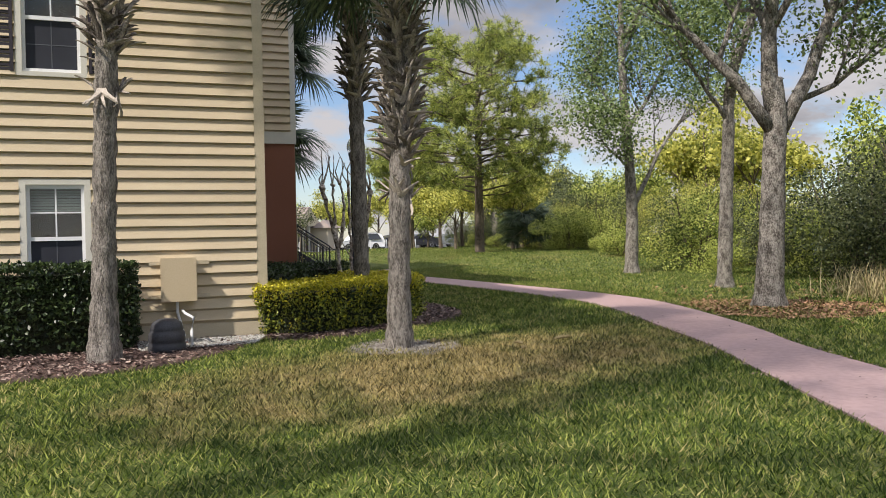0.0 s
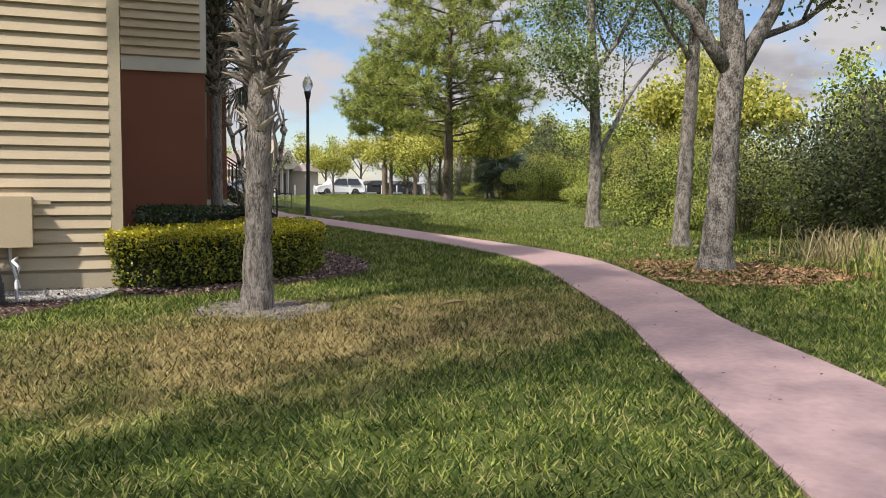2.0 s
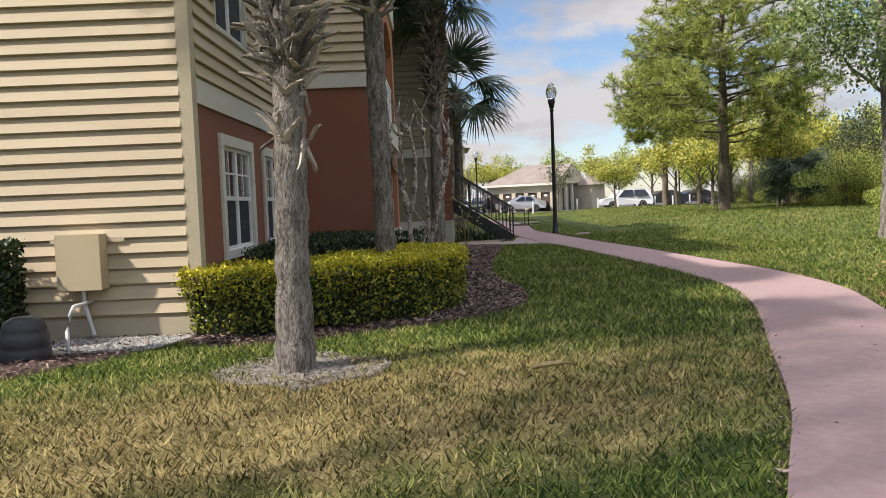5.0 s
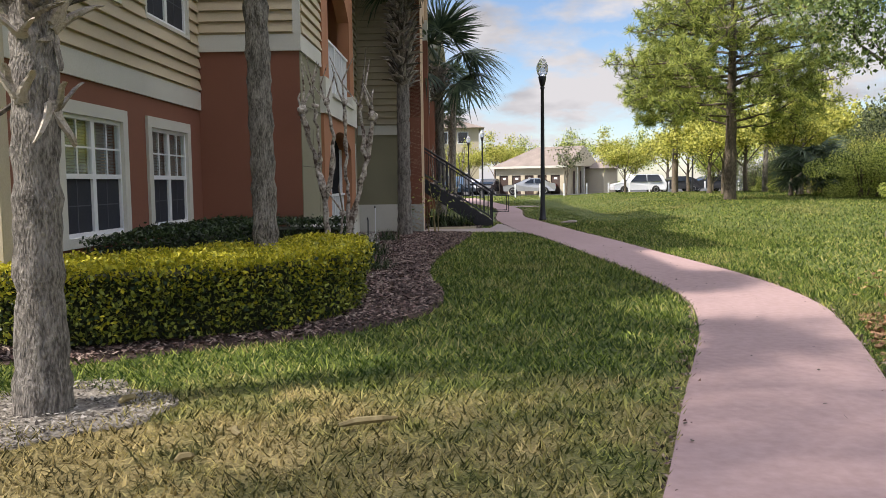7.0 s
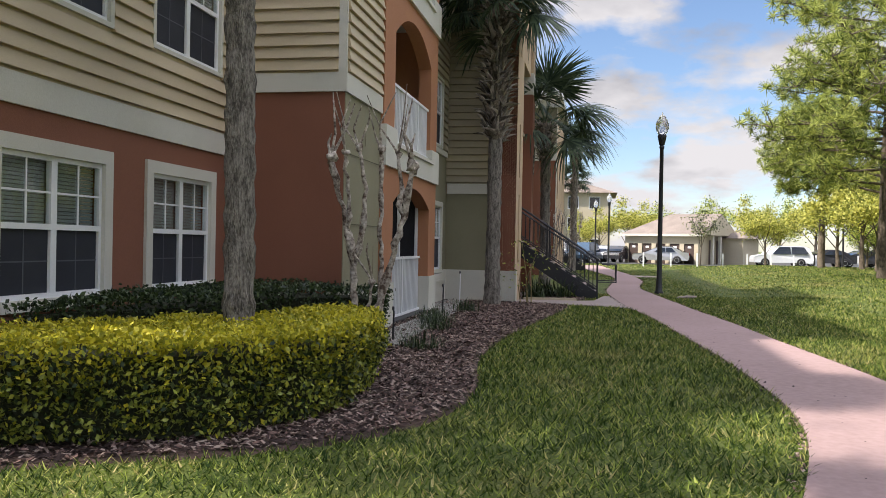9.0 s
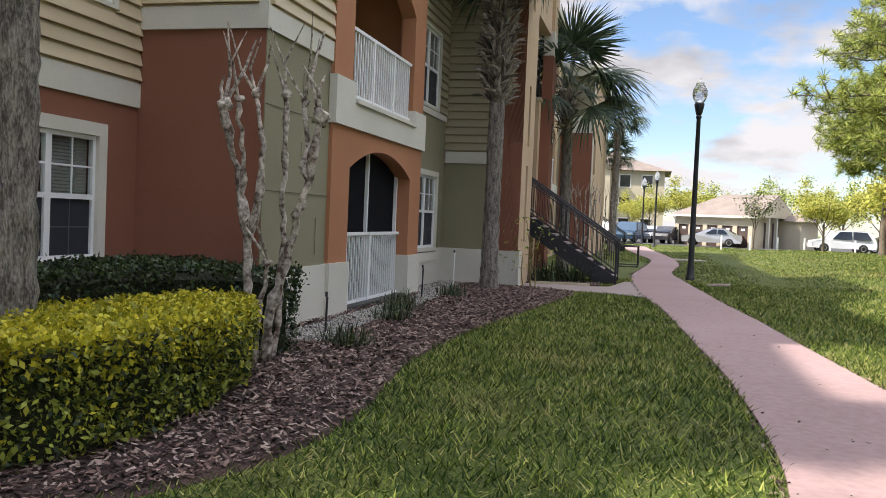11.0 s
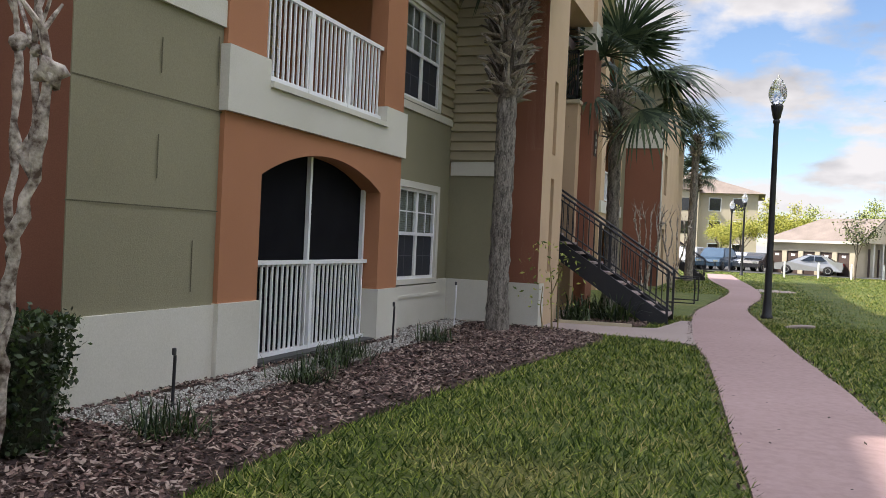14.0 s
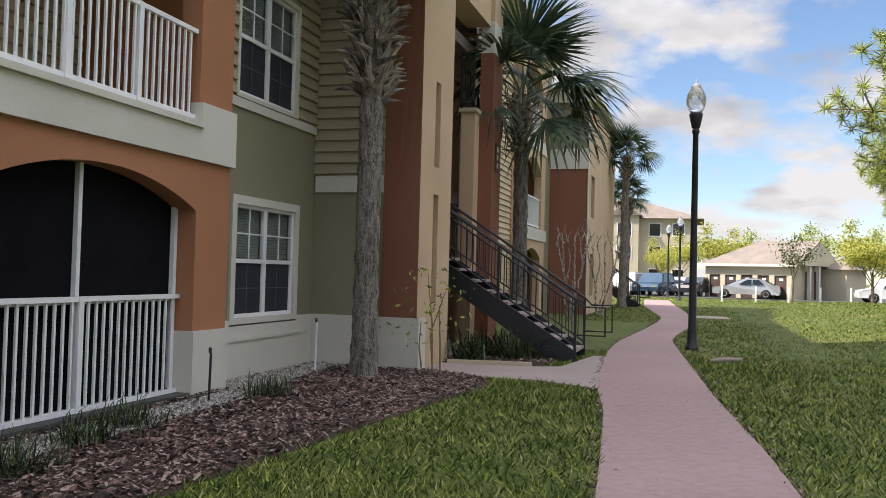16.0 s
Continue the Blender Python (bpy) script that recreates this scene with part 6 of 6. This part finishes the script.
bm.faces.new(v[:3]); bm.faces.new(v[3:]); [bm.faces.new((v[i], v[(i + 1) % 3], v[3 + (i + 1) % 3], v[3 + i])) for i in range(3)]
part("gable_roof", bm, ROOF, fb)
part("wall", B((-9, -8.7, 0.3, 12, 0, 8.6), (7.7, 8, 0.3, 12, 0, 8.6), (-8.7, 7.7, 11.7, 12, 0, 8.6)), YELLOW_B, fb)
bm = bmesh.new(); hip(bm, -9.8, 8.8, -0.7, 12.7, 8.6, 11.6, 5)
part("roof", bm, ROOF, fb, "brown shingle hip roof")

# ---- parked cars ----
def car(paint, suv, label):
    ob = thing("car", pose(0, 0, 0), label, "car", "parked cars")
    h = 1.68 if suv else 1.44; L = 4.55
    roof0, roof1 = (1.35, 4.25) if suv else (1.75, 3.55)
    prof = [(0.05, 0.32), (0.0, 0.62), (0.12, 0.82), (0.95, 0.98 if suv else 0.90), (roof0 + 0.25, h - 0.06), (roof0 + 0.75, h), (roof1 - 0.45, h), (roof1, h - 0.16), (L - (0.12 if suv else 0.55), 1.02), (L - 0.03, 0.95), (L, 0.55), (L - 0.08, 0.30)]
    bm = bmesh.new()
    rings = []
    for y, k in ((-0.88, 0.94), (-0.90, 1.0), (0.90, 1.0), (0.88, 0.94)):
        rings.append([bm.verts.new((x, y * (1 if z < 1.0 else 1 - 0.22 * (z - 1.0) / 0.6), z if k == 1 else 0.5 + (z - 0.5) * 0.985)) for x, z in prof])
    n = len(prof)
    bm.faces.new(rings[0]); bm.faces.new(rings[-1])
    for a, b in zip(rings, rings[1:]):
        for k in range(n):
            bm.faces.new((a[k], a[(k + 1) % n], b[(k + 1) % n], b[k]))
    part("body", bm, paint, ob)
    for s in (-1, 1):
        wx = [(roof0 + 0.05, 1.0), (roof0 + 0.62, h - 0.10), ((roof0 + roof1) / 2, h - 0.09), ((roof0 + roof1) / 2, 1.0)]
        wx2 = [((roof0 + roof1) / 2 + 0.08, 1.0), ((roof0 + roof1) / 2 + 0.08, h - 0.09), (roof1 - 0.4, h - 0.10), (roof1 - 0.05, 1.02)]
        for q in (wx, wx2):
            g_ = bmesh.new(); yy = lambda z: s * (0.905 * (1 - 0.22 * max(z - 1.0, 0) / 0.6) + 0.004)
            a = [g_.verts.new((x, yy(z), z)) for x, z in q]; b = [g_.verts.new((x, yy(z) - s * 0.02, z)) for x, z in q]
            g_.faces.new(a); g_.faces.new(b); [g_.faces.new((a[i], a[(i + 1) % 4], b[(i + 1) % 4], b[i])) for i in range(4)]
            part("side_window", g_, CAR_GLASS, ob)
    for nm, p0, p1 in (("windscreen", (0.98, 0.96), (roof0 + 0.62, h - 0.03)), ("rear_window", (L - (0.12 if suv else 0.5) + 0.02, 1.06), (roof1 + 0.0, h - 0.12))):
        g_ = bmesh.new(); dx, dz = p1[0] - p0[0], p1[1] - p0[1]; nx, nz = (-dz, dx) if nm == "windscreen" else (dz, -dx)
        ln = math.hypot(nx, nz); o = 0.025
        a = [g_.verts.new(v_) for v_ in ((p0[0] + nx / ln * o, -0.74, p0[1] + nz / ln * o), (p0[0] + nx / ln * o, 0.74, p0[1] + nz / ln * o), (p1[0] + nx / ln * o, 0.62, p1[1] + nz / ln * o), (p1[0] + nx / ln * o, -0.62, p1[1] + nz / ln * o))]
        b = [g_.verts.new(v_.co - Vector((nx / ln * 0.04, 0, nz / ln * 0.04))) for v_ in a]
        g_.faces.new(a); g_.faces.new(b); [g_.faces.new((a[i], a[(i + 1) % 4], b[(i + 1) % 4], b[i])) for i in range(4)]
        part(nm, g_, CAR_GLASS, ob)
    tyre = finish(lathe(bmesh.new(), [(0.18, -0.11), (0.31, -0.11), (0.335, -0.06), (0.335, 0.06), (0.31, 0.11), (0.18, 0.11)], 20), "tyre", RUBBER, True)
    rim = finish(lathe(bmesh.new(), [(0.03, -0.09), (0.19, -0.115), (0.2, -0.10), (0.2, 0.10), (0.19, 0.115), (0.03, 0.09)], 14), "rim", RIM)
    for x in (0.85, 3.6):
        for y in (-0.82, 0.82):
            w_ = part("wheel", tyre, RUBBER, ob); w_.matrix_basis = Matrix.Translation((x, y, 0.335)) @ Matrix.Rotation(radians(90), 4, "X")
            part("rim", rim, RIM, w_)
    for y in (-0.62, 0.62):
        part("headlight", B((0.0, 0.12, y - 0.16, y + 0.16, 0.62, 0.76), bev=0.02), RIM, ob)
        part("tail_light", B((L - 0.10, L + 0.012, y - 0.16, y + 0.16, 0.72, 0.92), bev=0.02), REDLIGHT, ob)
    return ob

def park(proto, x, y, turn, first=False):
    m = pose(x, y, ground_z(x, y) + 0.032, 0, 0, turn)
    if first:
        proto.matrix_basis = m
    else:
        copy_thing(proto, m)
suv_w, sed_s, suv_b, sed_d = car(CAR_W, True, "white estate car parked on asphalt"), car(CAR_S, False, "silver saloon car parked on asphalt"), car(CAR_B, True, "dark blue car parked on asphalt"), car(CAR_D, False, "black car parked on asphalt")
park(suv_w, 18.6, 77.6, 4, True); park(sed_s, 9.3, 78.4, -8, True); park(suv_b, 4.6, 76.6, 75, True); park(sed_d, 7.3, 79.2, 70, True)
park(suv_w, 2.7, 76.8, 78); park(sed_s, 6.0, 79.6, 72); park(suv_b, 0.8, 77.5, 80); park(sed_d, 22.6, 80.2, 10); park(sed_d, 26.0, 82.0, 12); park(sed_s, 30, 84.5, 15); park(suv_w, 34, 86, 12); park(sed_s, 1.8, 82.5, 5)

# white posts along the lawn's far edge
pm = finish(B((-0.055, 0.055, -0.055, 0.055, -0.1, 1.0), bev=0.01), "fence_post", WHITE)
for k in range(12):
    x, y = 9.6 + 2.0 * k, 67.5 + 1.5 * k
    single("fence_post", pm, WHITE, "short white post at the parking edge", "post", pose(x, y, ground_z(x, y)), "white posts")
bm = tube(bmesh.new(), [(0, 0, -0.1), (0, 0, 3.6)], [0.07, 0.06], 8)
single("pole", bm, BLACK, "dark wooden pole at the parking edge", "pole", pose(22.5, 66.5, 0.27))
# young tree by the garage
broadleaf(13.9, 71.5, [(0, 0, -0.1), (0.05, 0, 1.0), (0.1, 0, 1.6)], [0.07, 0.05, 0.04], [((0.1, 0, 1.3), (-0.4, 0, 1), 1.6, 0.03), ((0.1, 0, 1.5), (0.4, 0.2, 1), 1.7, 0.03), ((0.1, 0, 1.6), (0, -0.3, 1), 1.8, 0.03)], 95, BARK_D, BUSH_D, 900, 0.16, "young dark-leaved tree on the lawn's edge", cluster=0.28, depth=1)

# ---- small things ----
iv = thing("irrigation_cover", pose(0.42, 10.55, ground_z(0, 10.5)), "dark ribbed plastic utility cover in the bed", "utility cover")
part("body", lathe(bmesh.new(), [(0.22, -0.05), (0.22, 0.10), (0.205, 0.12), (0.215, 0.14), (0.21, 0.24), (0.19, 0.26), (0.195, 0.28), (0.17, 0.36), (0.10, 0.40), (0.01, 0.41)], 22), DARKGREY, iv, smooth=True)
single("pipe", tube(bmesh.new(), [(0, 0, -0.05), (0, 0, 0.22), (0.03, 0.02, 0.38), (-0.06, 0.3, 0.42), (-0.06, 0.75, 0.42)], [0.018] * 5, 8), WHITE, "white plastic drain pipe by the siding", "pipe", pose(0.72, 10.75, ground_z(0, 10.7)), smooth=True)
for x, y, h, mat, lb in ((3.78, 17.6, 0.42, BLACK, "thin black stake in the mulch"), (3.62, 22.05, 0.5, BLACK, "thin black stake by the patio"), (3.5, 24.7, 0.66, WHITE, "white plastic riser pipe by the wall")):
    st_ = thing("stake", pose(x, y, ground_z(x, y)), lb, "stake")
    part("rod", tube(bmesh.new(), [(0, 0, -0.1), (0.01, 0, h)], [0.013, 0.013], 8), mat, st_)
    part("cap", lathe(bmesh.new(), [(0.014, h), (0.017, h + 0.01), (0.016, h + 0.05), (0.008, h + 0.055)], 10), DARKGREY, st_)
sp_ = thing("sapling", pose(4.9, 25.3, ground_z(4.9, 25.3)), "spindly staked sapling beside the stair wall", "sapling")
r = np.random.default_rng(97)
for dx, dy, h in ((-0.12, 0, 0.7), (0.1, 0.06, 0.9), (0.0, 0.05, 1.35), (0.04, -0.05, 1.1)):
    part("stem", tube(bmesh.new(), [(dx, dy, -0.05), (dx * 1.4 + r.normal() * 0.05, dy, h * 0.5), (dx * 2.2 + r.normal() * 0.1, dy + r.normal() * 0.1, h)], [0.014, 0.011, 0.006], 6), STRAW, sp_)
c = np.c_[r.normal(size=140) * 0.24, r.normal(size=140) * 0.2, r.uniform(0.35, 1.4, 140)]
part("foliage", raw_mesh("foliage", leaves(c, 0.085, r, 0.35), 4, BUSH), BUSH, sp_)["kind"] = "stuff"
for x, y, turn, L in ((4.9, 9.15, 20, 0.34), (3.5, 9.65, 60, 0.13), (4.4, 9.0, 120, 0.12), (4.2, 8.6, 40, 0.1)):
    m = pose(x, y, ground_z(x, y) + 0.045, 0, 0, turn)
    single("palm_scrap", tube(bmesh.new(), [(0, 0, 0), (L * 0.3, 0.015, 0.01), (L * 0.7, 0.0, 0.012), (L, 0.03, 0.0)], [0.012, 0.022, 0.02, 0.008], 6), STRAW, "dry pale scrap of palm stalk on the lawn", "plant scrap", m, "palm scraps")
single("drain_pipe", tube(bmesh.new(), [(0, 0, 0.02), (0.25, 0.12, 0.05), (0.5, 0.3, 0.04)], [0.035, 0.04, 0.035], 10), CONC, "pale concrete drain end in the lawn", "drain", pose(8.45, 29.0, ground_z(8, 29)))

# never in view: placed and sized so its shade dapples lawn and footpath
broadleaf(-4.8, 2.4, [(0, 0, -0.1), (0.05, 0, 0.4), (0.1, 0, 5.0), (0.15, 0.1, 8.2)], [0.6, 0.4, 0.32, 0.28],
          [((0.15, 0.1, 8.0), (0.1, 0.1, 1), 6.0, 0.2), ((0.12, 0.05, 7.6), (1, 0.3, 1.0), 6.0, 0.15), ((0.12, 0.05, 7.0), (-0.9, 0.5, 1.0), 5.6, 0.14), ((0.12, 0.05, 7.4), (0.4, -1.0, 1.0), 5.6, 0.14), ((0.15, 0.1, 8.2), (0.8, 0.8, 0.9), 5.8, 0.14)], 44, BARK, LEAF, 7000, 0.21, "tall broadleaf tree out of view, added to dapple the lawn and path", cluster=0.8)
copy_thing(st, pose(4.65, 53.6, 0.27))
pl = thing("sign_plate", pose(4.655, 29.75, 3.75), "small dark plate with pale illegible figures on the post", "sign")
part("plate", B((-0.02, 0.0, -0.12, 0.12, -0.26, 0.26), bev=0.004), GARAGE_DOOR, pl)
for k in range(3):
    part("figure", B((0.001, 0.006, -0.05, 0.05, 0.10 - 0.15 * k, 0.19 - 0.15 * k)), CREAM, pl)

single("edging_board", B((0, 1.25, -0.03, 0.03, -0.05, 0.07), bev=0.008), TRIM, "weathered timber edging along the landing bed", "edging", pose(4.72, 26.62, ground_z(5, 26.6), 0, 0, 10))
patch("pavement", [(7.6, 44.2), (8.7, 44.3), (9.3, 45.0), (9.2, 45.9), (8.6, 46.2), (7.6, 46.0)], 0.015, CONC, "short concrete spur off the footpath", "footpath")
